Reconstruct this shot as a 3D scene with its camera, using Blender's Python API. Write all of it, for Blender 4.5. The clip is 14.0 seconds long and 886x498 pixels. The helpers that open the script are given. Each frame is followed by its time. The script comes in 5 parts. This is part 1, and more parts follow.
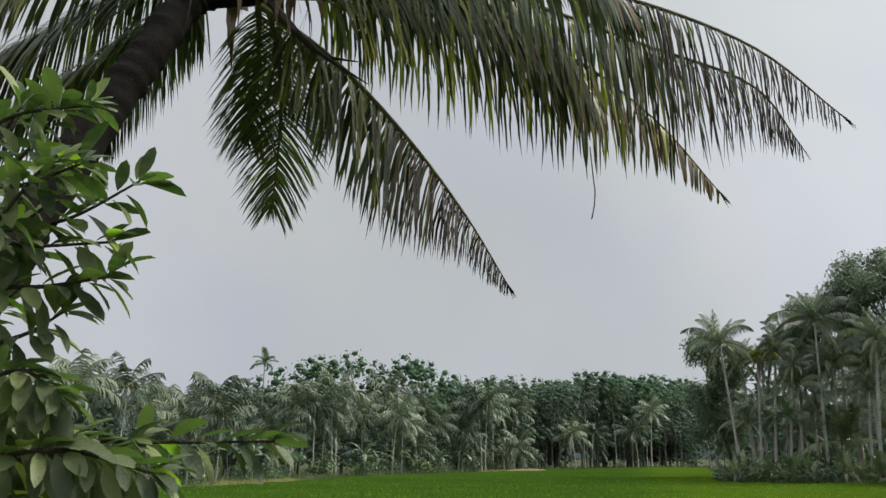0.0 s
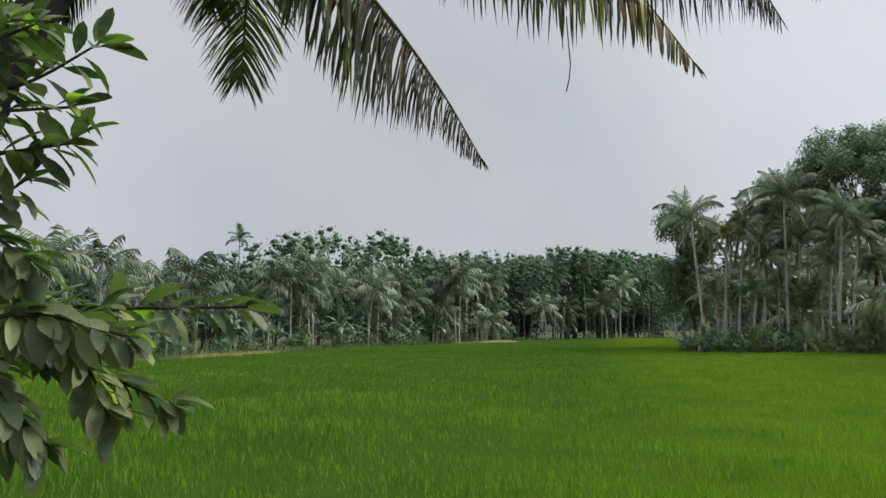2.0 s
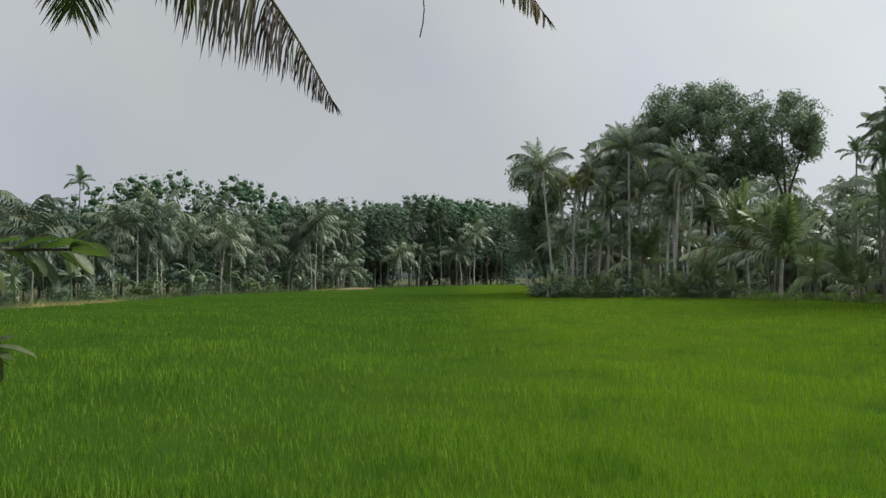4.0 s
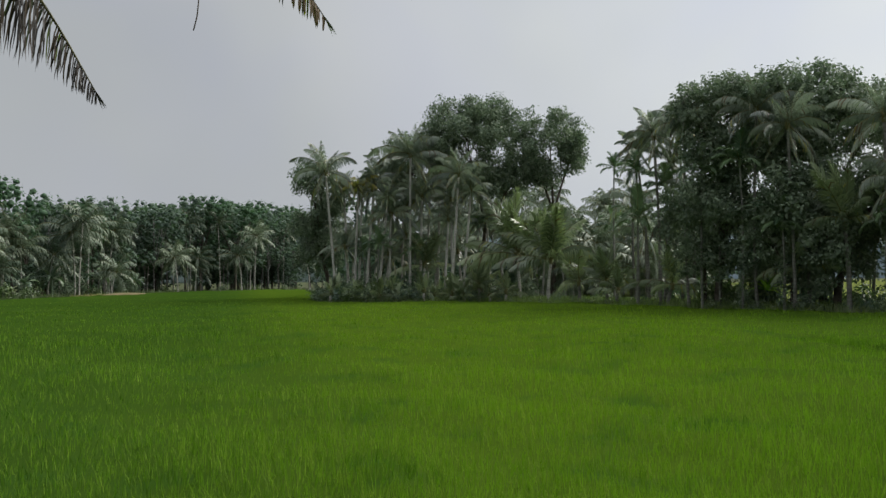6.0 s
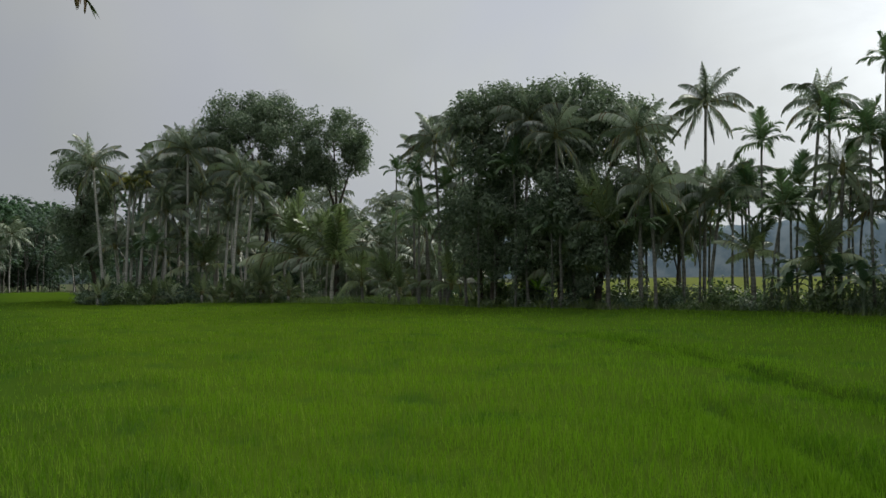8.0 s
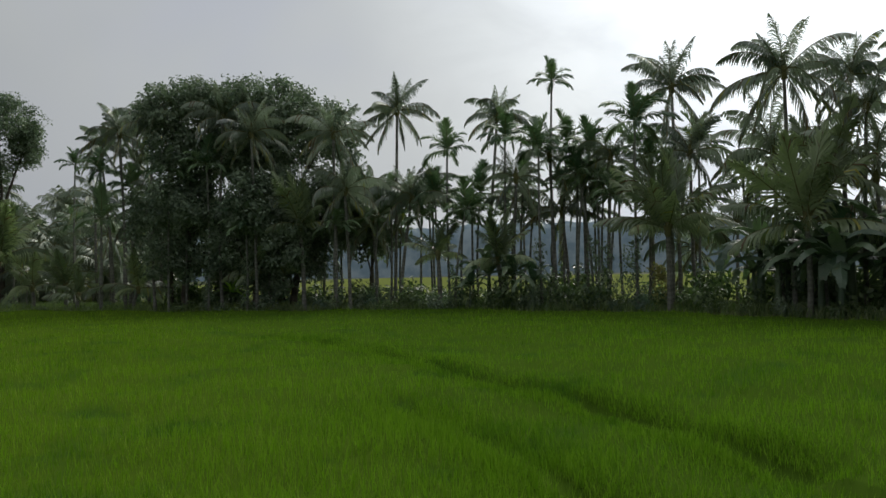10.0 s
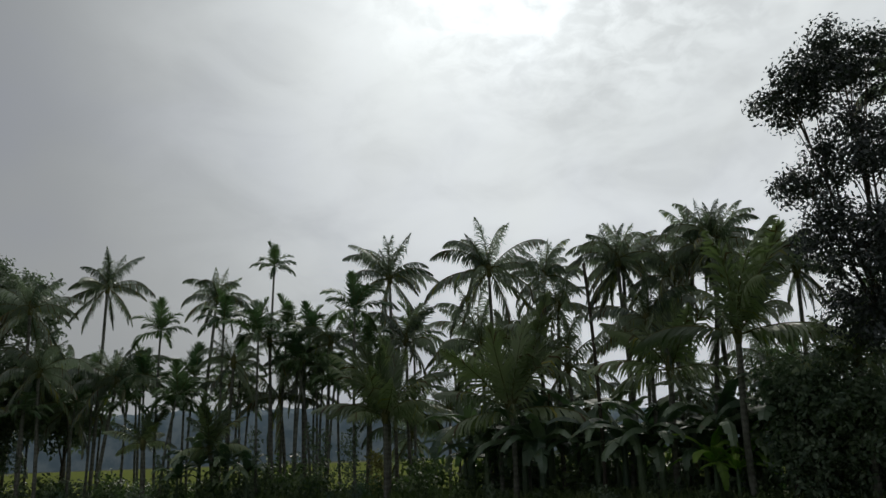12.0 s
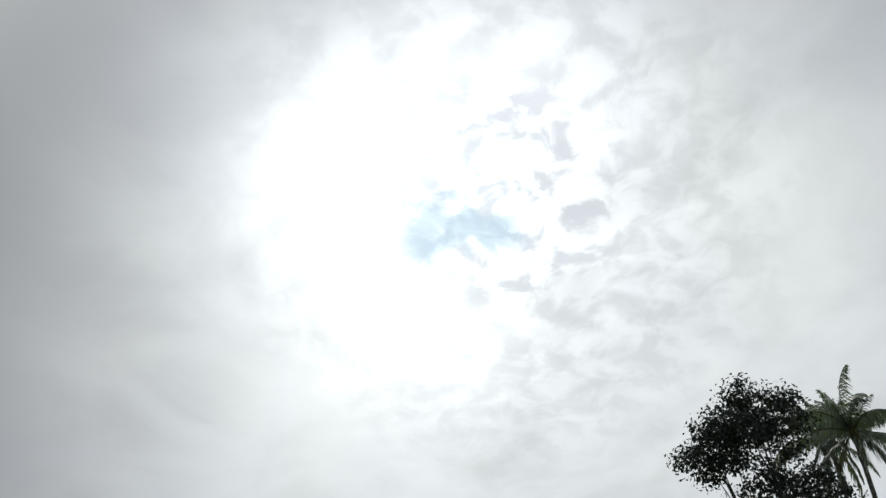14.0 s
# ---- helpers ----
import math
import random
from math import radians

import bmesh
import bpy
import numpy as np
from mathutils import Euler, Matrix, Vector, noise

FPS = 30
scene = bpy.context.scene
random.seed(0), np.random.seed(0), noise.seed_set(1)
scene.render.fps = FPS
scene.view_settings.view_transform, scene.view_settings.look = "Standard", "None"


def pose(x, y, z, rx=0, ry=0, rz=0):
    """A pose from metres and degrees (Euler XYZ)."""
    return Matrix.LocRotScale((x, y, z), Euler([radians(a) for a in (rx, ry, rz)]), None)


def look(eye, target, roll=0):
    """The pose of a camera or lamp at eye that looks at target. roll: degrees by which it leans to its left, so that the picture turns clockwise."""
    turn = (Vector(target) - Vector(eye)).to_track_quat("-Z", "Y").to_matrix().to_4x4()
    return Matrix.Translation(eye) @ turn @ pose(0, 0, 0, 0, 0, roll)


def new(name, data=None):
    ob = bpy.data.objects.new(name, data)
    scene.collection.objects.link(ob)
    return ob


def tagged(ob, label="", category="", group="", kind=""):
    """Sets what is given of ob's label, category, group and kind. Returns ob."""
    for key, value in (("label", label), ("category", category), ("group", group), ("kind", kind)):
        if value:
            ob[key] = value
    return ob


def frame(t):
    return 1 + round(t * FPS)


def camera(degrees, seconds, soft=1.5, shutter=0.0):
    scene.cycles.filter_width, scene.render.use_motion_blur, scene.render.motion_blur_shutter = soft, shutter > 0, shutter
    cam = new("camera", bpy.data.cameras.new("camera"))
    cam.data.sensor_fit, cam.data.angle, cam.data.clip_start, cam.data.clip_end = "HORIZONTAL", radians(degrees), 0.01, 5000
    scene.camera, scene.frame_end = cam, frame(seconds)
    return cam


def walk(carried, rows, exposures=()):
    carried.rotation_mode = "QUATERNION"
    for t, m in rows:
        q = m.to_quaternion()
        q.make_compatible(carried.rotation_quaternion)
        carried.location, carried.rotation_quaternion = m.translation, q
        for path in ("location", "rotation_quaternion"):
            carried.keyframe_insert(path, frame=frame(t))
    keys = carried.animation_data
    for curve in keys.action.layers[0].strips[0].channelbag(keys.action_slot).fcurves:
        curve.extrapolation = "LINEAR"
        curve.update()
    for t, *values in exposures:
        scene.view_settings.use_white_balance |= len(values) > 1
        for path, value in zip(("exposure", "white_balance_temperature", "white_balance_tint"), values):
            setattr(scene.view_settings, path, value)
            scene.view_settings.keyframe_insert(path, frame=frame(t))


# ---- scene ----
# ---- camera and its walk ----
cam = camera(55.37, 14.0)
EYE = 2.5
# seconds, sideways, ahead, height change, yaw, pitch, roll
ROWS = [
    (0.0, 0.000, 0.0, 0.000, 0.00, 13.79, -0.11),
    (0.5, 0.000, 0.0, -0.004, 0.02, 12.02, -0.11),
    (1.0, 0.000, 0.0, -0.008, -0.14, 9.44, -0.22),
    (1.5, 0.005, 0.0, -0.013, -0.75, 7.12, -0.40),
    (2.0, 0.010, 0.0, -0.018, -1.70, 5.40, -0.38),
    (4.5, 0.055, 0.0, -0.030, -14.99, 1.48, -0.48),
    (5.0, 0.065, 0.0, -0.033, -18.92, 1.74, -0.47),
    (5.5, 0.073, 0.0, -0.034, -22.67, 1.89, -0.49),
    (6.0, 0.080, 0.0, -0.034, -26.03, 1.94, -0.48),
    (6.5, 0.090, 0.0, -0.034, -29.38, 1.91, -0.51),
    (7.0, 0.100, 0.0, -0.034, -32.78, 1.82, -0.54),
    (9.5, 0.150, 0.0, -0.030, -55.42, 1.80, -1.09),
    (10.0, 0.160, 0.0, -0.030, -61.03, 1.61, -1.21),
    (10.5, 0.170, 0.0, -0.030, -66.34, 1.48, -1.28),
    (11.0, 0.180, 0.0, -0.030, -71.16, 1.53, -1.39),
    (11.5, 0.182, 0.0, -0.025, -76.33, 3.24, -1.69),
    (12.0, 0.183, 0.0, -0.020, -80.23, 13.61, -2.06),
    (12.5, 0.185, 0.0, -0.015, -83.03, 21.75, -2.90),
    (13.0, 0.187, 0.0, -0.010, -84.90, 28.79, -3.54),
    (13.5, 0.188, 0.0, -0.005, -85.72, 33.46, -2.76),
    (14.0, 0.190, 0.0, -0.000, -86.58, 36.47, -2.87),
]


def stand(x, y, dz, yaw, pitch, roll):
    return pose(x, y, EYE + dz, 0, 0, yaw) @ pose(0, 0, 0, 90 + pitch, 0, 0) @ pose(0, 0, 0, 0, 0, roll)


EXPOSURES = [(0.0, 0.64), (2.0, 0.71), (5.0, 0.50), (7.0, 0.27), (9.5, -0.09), (11.1, -0.2), (11.5, -0.72), (12.0, -0.85), (13.0, -0.78), (14.0, -0.75)]
walk(cam, [(t, stand(*row)) for t, *row in ROWS], EXPOSURES)

# ---- world and sun: bright overcast, the sun behind thin cloud ----
SUN_AZ, SUN_EL = radians(85.0), radians(41.0)
SUN_DIR = Vector((math.sin(SUN_AZ) * math.cos(SUN_EL), math.cos(SUN_AZ) * math.cos(SUN_EL), math.sin(SUN_EL)))


class Nodes:
    """A short hand for node trees."""

    def __init__(self, tree):
        self.tree = tree
        tree.nodes.clear()

    def add(self, kind, props=None, **inputs):
        node = self.tree.nodes.new(kind)
        for key, value in (props or {}).items():
            setattr(node, key, value)
        for key, value in inputs.items():
            self.put(node, int(key[1:]) if key[0] == "i" and key[1:].isdigit() else key.replace("_", " "), value)
        return node

    def put(self, node, key, value):
        socket = node.inputs[key]
        if hasattr(value, "is_output"):
            self.tree.links.new(value, socket)
        else:
            socket.default_value = value

    def math(self, op, a, b=0.0, c=0.0, clamp=False):
        return self.add("ShaderNodeMath", {"operation": op, "use_clamp": clamp}, i0=a, i1=b, i2=c).outputs[0]

    def mix(self, f, a, b, blend="MIX"):
        return self.add("ShaderNodeMix", {"data_type": "RGBA", "blend_type": blend}, i0=f, i6=a, i7=b).outputs[2]

    def noise(self, vector, scale, detail=3.0, rough=0.55, warp=0.0):
        return self.add("ShaderNodeTexNoise", None, Vector=vector, Scale=scale, Detail=detail, Roughness=rough, Distortion=warp).outputs[0]

    def ramp(self, value, lo, hi, a=0.0, b=1.0):
        return self.add("ShaderNodeMapRange", {"interpolation_type": "SMOOTHSTEP"}, i0=value, i1=lo, i2=hi, i3=a, i4=b).outputs[0]


world = bpy.data.worlds.new("overcast_sky")
world.use_nodes = True
scene.world = world
w = Nodes(world.node_tree)
way = w.add("ShaderNodeTexCoord").outputs["Generated"]
sep = w.add("ShaderNodeSeparateXYZ", None, i0=way)
up = w.math("ADD", w.math("MAXIMUM", sep.outputs[2], 0.0), 0.22)
flat = w.add("ShaderNodeCombineXYZ", None, i0=w.math("DIVIDE", sep.outputs[0], up), i1=w.math("DIVIDE", sep.outputs[1], up)).outputs[0]
dot = w.add("ShaderNodeVectorMath", {"operation": "DOT_PRODUCT"}, i0=way, i1=SUN_DIR).outputs["Value"]
near = w.math("MAXIMUM", dot, 0.0)
soft_cloud = w.noise(way, 2.4, 3.0, 0.45, 0.2)
puffs = w.noise(flat, 4.2, 7.0, 0.55, 0.5)
fine = w.noise(flat, 8.0, 6.0, 0.52, 0.3)
wide_dir = Vector((math.sin(radians(95)) * math.cos(radians(28)), math.cos(radians(95)) * math.cos(radians(28)), math.sin(radians(28))))
broad = w.add("ShaderNodeVectorMath", {"operation": "DOT_PRODUCT"}, i0=way, i1=wide_dir).outputs["Value"]
grey = w.mix(w.ramp(soft_cloud, 0.3, 0.7), (0.452, 0.480, 0.517, 1), (0.530, 0.554, 0.571, 1))
tint = w.noise(way, 3.1, 4.0, 0.5, 0.3)
grey = w.mix(w.ramp(tint, 0.36, 0.64), w.mix(1.0, grey, (1.008, 1.006, 0.985, 1), "MULTIPLY"), w.mix(1.0, grey, (0.985, 0.985, 1.03, 1), "MULTIPLY"))
level = w.math("ADD", 0.667, w.math("MULTIPLY", w.math("POWER", w.ramp(broad, -0.02, 0.94), 1.45), 0.51))
# overhead, out of view, the overcast is brightened to lift light on the trees
level = w.math("MULTIPLY", level, w.math("ADD", 1.0, w.math("MULTIPLY", w.ramp(sep.outputs[2], 0.55, 0.95, 0.0, 1.1), w.ramp(broad, 0.62, 0.88, 1.0, 0.0))))
grey = w.mix(1.0, grey, w.add("ShaderNodeCombineColor", None, i0=level, i1=level, i2=level).outputs[0], "MULTIPLY")
wide = w.ramp(broad, 0.76, 0.99, 0.0, 0.6)
tight = w.math("MULTIPLY", w.math("POWER", near, 48.0), 1.7)
shape = w.ramp(w.math("ADD", w.math("MULTIPLY", puffs, 0.6), w.math("MULTIPLY", soft_cloud, 0.4)), 0.30, 0.66, 0.74, 1.2)
glow = w.math("MULTIPLY", w.math("ADD", wide, tight), shape)
lit = w.mix(1.0, grey, w.add("ShaderNodeCombineColor", None, i0=w.math("MULTIPLY", glow, 0.945), i1=glow, i2=w.math("MULTIPLY", glow, 1.0)).outputs[0], "ADD")
gap_dir = Vector((math.sin(radians(88.0)) * math.cos(radians(38.0)), math.cos(radians(88.0)) * math.cos(radians(38.0)), math.sin(radians(38.0))))
toward = w.add("ShaderNodeVectorMath", {"operation": "DOT_PRODUCT"}, i0=way, i1=gap_dir).outputs["Value"]
# broken cloud: bluish grey undersides close to the sun, and a gap of blue
torn_dir = Vector((math.sin(radians(92.5)) * math.cos(radians(40.0)), math.cos(radians(92.5)) * math.cos(radians(40.0)), math.sin(radians(40.0))))
torn = w.add("ShaderNodeVectorMath", {"operation": "DOT_PRODUCT"}, i0=way, i1=torn_dir).outputs["Value"]
frag = w.noise(flat, 17.0, 4.0, 0.55, 0.4)
under = w.math("MULTIPLY", w.ramp(frag, 0.46, 0.60), w.ramp(torn, 0.985, 0.998, 0.0, 0.6))
mottle = w.math("ADD", 1.0, w.math("MULTIPLY", w.ramp(frag, 0.36, 0.66, 0.08, -0.13), w.ramp(torn, 0.93, 0.985)))
lit = w.mix(1.0, lit, w.add("ShaderNodeCombineColor", None, i0=mottle, i1=mottle, i2=mottle).outputs[0], "MULTIPLY")
lit = w.mix(under, lit, (0.95, 1.02, 1.13, 1))
blue = w.add("ShaderNodeTexSky", {"sky_type": "NISHITA", "sun_disc": False, "sun_elevation": SUN_EL, "sun_rotation": SUN_AZ}).outputs[0]
blue = w.mix(1.0, blue, (0.09, 0.09, 0.09, 1), "MULTIPLY")
ragged = w.math("MULTIPLY", w.math("ADD", puffs, fine), 0.5)
gap = w.math("MULTIPLY", w.ramp(ragged, 0.58, 0.48), w.ramp(toward, 0.9955, 0.9990, 0.0, 0.8))
sky = w.mix(gap, lit, w.mix(0.2, (0.85, 1.25, 1.52, 1), blue))
back = w.add("ShaderNodeBackground", None, Color=sky, Strength=1.0)
w.tree.links.new(back.outputs[0], w.add("ShaderNodeOutputWorld").inputs[0])

sun = new("sun", bpy.data.lights.new("sun", "SUN"))
sun.data.energy, sun.data.angle, sun.data.color = 2.1, radians(28), (1.0, 0.95, 0.86)
sun.matrix_world = look(SUN_DIR * 100, (0, 0, 0))


# ---- materials ----
def leafy(name, low, high, dry=None, rough=0.42, clear=0.25, scale=0.6, per="object", tone=(0.5, 0.9, 0.25), gloss=0.5, patch=None, dark=None, vary=0.6):
    """Leaves: two tones by noise and by chance, gloss on top, some light shining through."""
    m = bpy.data.materials.new(name)
    m.use_nodes = True
    n = Nodes(m.node_tree)
    place = n.add("ShaderNodeTexCoord").outputs["Object"]
    chance = n.add("ShaderNodeObjectInfo").outputs["Random"] if per == "object" else n.add("ShaderNodeNewGeometry").outputs["Random Per Island"]
    blend = n.math("ADD", n.math("MULTIPLY", n.noise(place, scale, 4.0), 0.8), n.math("ADD", n.math("MULTIPLY", chance, vary), 0.5 * (0.6 - vary)))
    colour = n.mix(n.ramp(blend, 0.35, 1.0), (*low, 1), (*high, 1))
    if patch:
        xyz = n.add("ShaderNodeSeparateXYZ", None, i0=place)
        across = n.math("ADD", n.math("ADD", xyz.outputs[0], n.math("MULTIPLY", xyz.outputs[1], -0.22)), n.math("MULTIPLY", n.noise(place, 0.10, 4.0), 7.0))
        fade = n.ramp(n.math("SUBTRACT", xyz.outputs[0], n.math("MULTIPLY", xyz.outputs[1], 0.9)), -3.0, 9.0, 0.6, 0.3)
        colour = n.mix(n.math("MULTIPLY", n.ramp(across, 0.5, 8.5), fade), colour, (*patch, 1))
    if dark:
        colour = n.mix(n.ramp(n.noise(place, 0.6, 6.0, 0.65), 0.50, 0.70, 0.0, 0.65), colour, (*dark, 1))
    if dry:
        colour = n.mix(n.ramp(n.noise(place, scale * 3, 5.0, 0.6), 0.62, 0.74), colour, (*dry, 1))
    bump = n.add("ShaderNodeBump", None, Strength=0.25, Distance=0.01, Height=n.noise(place, scale * 30, 2.0))
    if gloss > 0:
        top = n.add("ShaderNodeBsdfPrincipled", None, Base_Color=colour, Roughness=rough, Normal=bump.outputs[0], Specular_IOR_Level=gloss)
    else:
        top = n.add("ShaderNodeBsdfDiffuse", None, Color=colour)
    glowing = n.add("ShaderNodeBsdfTranslucent", None, Color=n.mix(1.0, colour, (*[2.2 * v + 0.2 for v in tone], 1), "MULTIPLY"))
    both = n.add("ShaderNodeMixShader", None, i0=clear, i1=top.outputs[0], i2=glowing.outputs[0])
    n.tree.links.new(both.outputs[0], n.add("ShaderNodeOutputMaterial").inputs[0])
    return m


def barky(name, low, high, rings=0.0, scale=6.0, rough=0.9, moss=None):
    """Bark: stained, cracked, with leaf scars as rings where it is a palm's."""
    m = bpy.data.materials.new(name)
    m.use_nodes = True
    n = Nodes(m.node_tree)
    place = n.add("ShaderNodeTexCoord").outputs["Object"]
    stain = n.noise(place, scale * 0.25, 4.0)
    grain = n.noise(place, scale * 4, 5.0, 0.65)
    height = grain
    if rings:
        z = n.add("ShaderNodeSeparateXYZ", None, i0=place).outputs[2]
        wave = n.math("SINE", n.math("ADD", n.math("MULTIPLY", z, rings), n.math("MULTIPLY", stain, 3.0)))
        height = n.math("ADD", n.math("MULTIPLY", wave, 0.1), grain)
    colour = n.mix(n.ramp(n.math("ADD", n.math("MULTIPLY", stain, 0.6), n.math("MULTIPLY", height, 0.4)), 0.3, 0.75), (*low, 1), (*high, 1))
    if moss:
        colour = n.mix(n.ramp(n.noise(place, scale * 0.5, 3.0), 0.55, 0.7), colour, (*moss, 1))
    bump = n.add("ShaderNodeBump", None, Strength=0.7, Distance=0.02, Height=height)
    top = n.add("ShaderNodeBsdfPrincipled", None, Base_Color=colour, Roughness=rough, Normal=bump.outputs[0], Specular_IOR_Level=0.15)
    n.tree.links.new(top.outputs[0], n.add("ShaderNodeOutputMaterial").inputs[0])
    return m


COCO = leafy("coconut_leaf", (0.066, 0.100, 0.062), (0.258, 0.312, 0.205), rough=0.33, clear=0.22, gloss=1.0, tone=(0.64, 0.72, 0.64))
COCO_YOUNG = leafy("young_coconut_leaf", (0.086, 0.126, 0.060), (0.275, 0.335, 0.170), rough=0.34, clear=0.16, gloss=0.9, tone=(0.62, 0.74, 0.45))
COCO_PALE = leafy("coconut_leaf_yellowing", (0.18, 0.18, 0.045), (0.38, 0.32, 0.070), rough=0.5, clear=0.2)
COCO_DRY = leafy("coconut_leaf_dry", (0.060, 0.038, 0.021), (0.165, 0.108, 0.056), rough=0.7, clear=0.1)
RACHIS = barky("frond_stalk", (0.09, 0.10, 0.04), (0.21, 0.19, 0.085), scale=8, rough=0.8)
ARECA = leafy("areca_leaf", (0.066, 0.115, 0.062), (0.18, 0.255, 0.135), rough=0.45, clear=0.15, gloss=0.35, tone=(0.6, 0.75, 0.45))
BROAD = leafy("tree_leaf", (0.066, 0.100, 0.068), (0.200, 0.248, 0.165), rough=0.45, clear=0.2, tone=(0.6, 0.72, 0.5), scale=0.35, per="island", gloss=0.15, vary=0.35)
BROAD_LIGHT = leafy("tree_leaf_fresh", (0.056, 0.098, 0.064), (0.112, 0.172, 0.110), rough=0.5, clear=0.15, scale=0.35, per="island", gloss=0.0, vary=0.2)
SHRUB = leafy("shrub_leaf", (0.044, 0.078, 0.034), (0.165, 0.215, 0.090), rough=0.42, clear=0.12, scale=0.8, per="island")
BANANA = leafy("banana_leaf", (0.052, 0.092, 0.054), (0.150, 0.205, 0.115), dry=(0.16, 0.12, 0.06), rough=0.42, clear=0.2, gloss=0.6, tone=(0.58, 0.75, 0.45))
BANANA_FRESH = leafy("fresh_banana_leaf", (0.15, 0.23, 0.05), (0.30, 0.40, 0.09), rough=0.55, clear=0.4, gloss=0.25)
BUSH = leafy("bush_leaf", (0.056, 0.076, 0.038), (0.190, 0.222, 0.090), rough=0.42, clear=0.17, gloss=0.28, scale=4.0, per="island")
BUSH_LEAF = leafy("bush_single_leaf", (0.056, 0.076, 0.038), (0.190, 0.222, 0.090), rough=0.42, clear=0.17, scale=4.0, gloss=0.28)
BUSH_YELLOW = leafy("bush_leaf_young", (0.20, 0.28, 0.05), (0.36, 0.40, 0.07), rough=0.4, clear=0.3, scale=4.0, per="island")
RICE = leafy("rice_leaf", (0.039, 0.089, 0.009), (0.172, 0.272, 0.026), rough=0.6, clear=0.18, scale=0.07, per="island", gloss=0.08, patch=(0.190, 0.278, 0.016), dark=(0.030, 0.080, 0.008))
# Darker than the blades: shade between the plants is painted into this sheet.
RICE_BED_SHADED = leafy("rice_canopy", (0.028, 0.062, 0.008), (0.048, 0.091, 0.011), rough=0.8, clear=0.1, scale=0.07, per="object", gloss=0.0, patch=(0.072, 0.120, 0.009), dark=(0.024, 0.066, 0.011))
WEED = leafy("bank_grass", (0.054, 0.102, 0.030), (0.156, 0.186, 0.072), rough=0.6, clear=0.15, scale=0.5, per="island")
MEADOW = leafy("meadow_grass", (0.13, 0.18, 0.055), (0.27, 0.31, 0.12), rough=0.6, clear=0.2, scale=0.3, per="island", gloss=0.1)
STRAW = leafy("dry_grass", (0.20, 0.17, 0.075), (0.36, 0.29, 0.14), rough=0.8, clear=0.2, scale=0.8, per="island")
# Lit copy of the coconut bark, its colour paled to look sunlit.
LIT_BARK = barky("lit_palm_bark", (0.235, 0.226, 0.20), (0.60, 0.58, 0.53), rings=26, scale=5)
ARECA_BARK = barky("areca_bark", (0.085, 0.09, 0.072), (0.26, 0.26, 0.23), rings=18, scale=4)
# The overhead palm's backlit darkness is put into its leaf and bark colours.
COCO_BACKLIT = leafy("backlit_coconut_leaf", (0.026, 0.038, 0.017), (0.110, 0.130, 0.058), rough=0.34, clear=0.10, scale=2.0, per="island")
BACKLIT_BARK = barky("backlit_palm_bark", (0.003, 0.0025, 0.0022), (0.018, 0.014, 0.011), rings=62, scale=20)
# Withered brown, its colour darkened further to read as a backlit silhouette.
COCO_WITHERED_BACKLIT = leafy("coconut_leaf_withered_backlit", (0.018, 0.014, 0.012), (0.055, 0.042, 0.035), rough=0.6, clear=0.05, per="island")
SHEATH = barky("dry_leaf_sheath", (0.10, 0.066, 0.040), (0.34, 0.25, 0.17), scale=40)
NEAR_STALK = barky("near_frond_stalk", (0.06, 0.06, 0.03), (0.22, 0.20, 0.10), scale=12, rough=0.5)
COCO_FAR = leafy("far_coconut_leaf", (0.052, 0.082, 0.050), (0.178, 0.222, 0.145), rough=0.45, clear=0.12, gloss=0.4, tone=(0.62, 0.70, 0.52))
# Backlit silhouette darkness painted into the leaf colour of one tree.
BROAD_SILHOUETTE = leafy("tree_leaf_silhouette", (0.032, 0.039, 0.043), (0.080, 0.092, 0.092), rough=0.5, clear=0.06, scale=0.35, per="island", gloss=0.3)
# Grey-blue cast puts a mild haze into the foliage colour.
HAZED_LEAF = leafy("hazed_tree_leaf", (0.074, 0.106, 0.090), (0.150, 0.190, 0.152), rough=0.7, clear=0.2, scale=0.3, per="island", gloss=0.0, vary=0.2)
PALE_BARK = barky("pale_bark", (0.11, 0.108, 0.10), (0.28, 0.275, 0.255), scale=4)
# Shaded copy of the same bark, its colour darkened for the backlit row.
SHADED_BARK = barky("shaded_palm_bark", (0.085, 0.085, 0.07), (0.27, 0.265, 0.235), rings=26, scale=5)
TREE_BARK = barky("tree_bark", (0.035, 0.03, 0.024), (0.15, 0.13, 0.105), scale=5)
TWIG_BARK = barky("twig_bark", (0.03, 0.026, 0.018), (0.12, 0.10, 0.07), scale=30)
DRY_EARTH = barky("dry_earth", (0.13, 0.105, 0.055), (0.25, 0.20, 0.11), scale=1.5, rough=0.95)
SOIL = barky("field_ground", (0.030, 0.040, 0.014), (0.085, 0.10, 0.035), scale=0.8, rough=0.95, moss=(0.10, 0.085, 0.05))


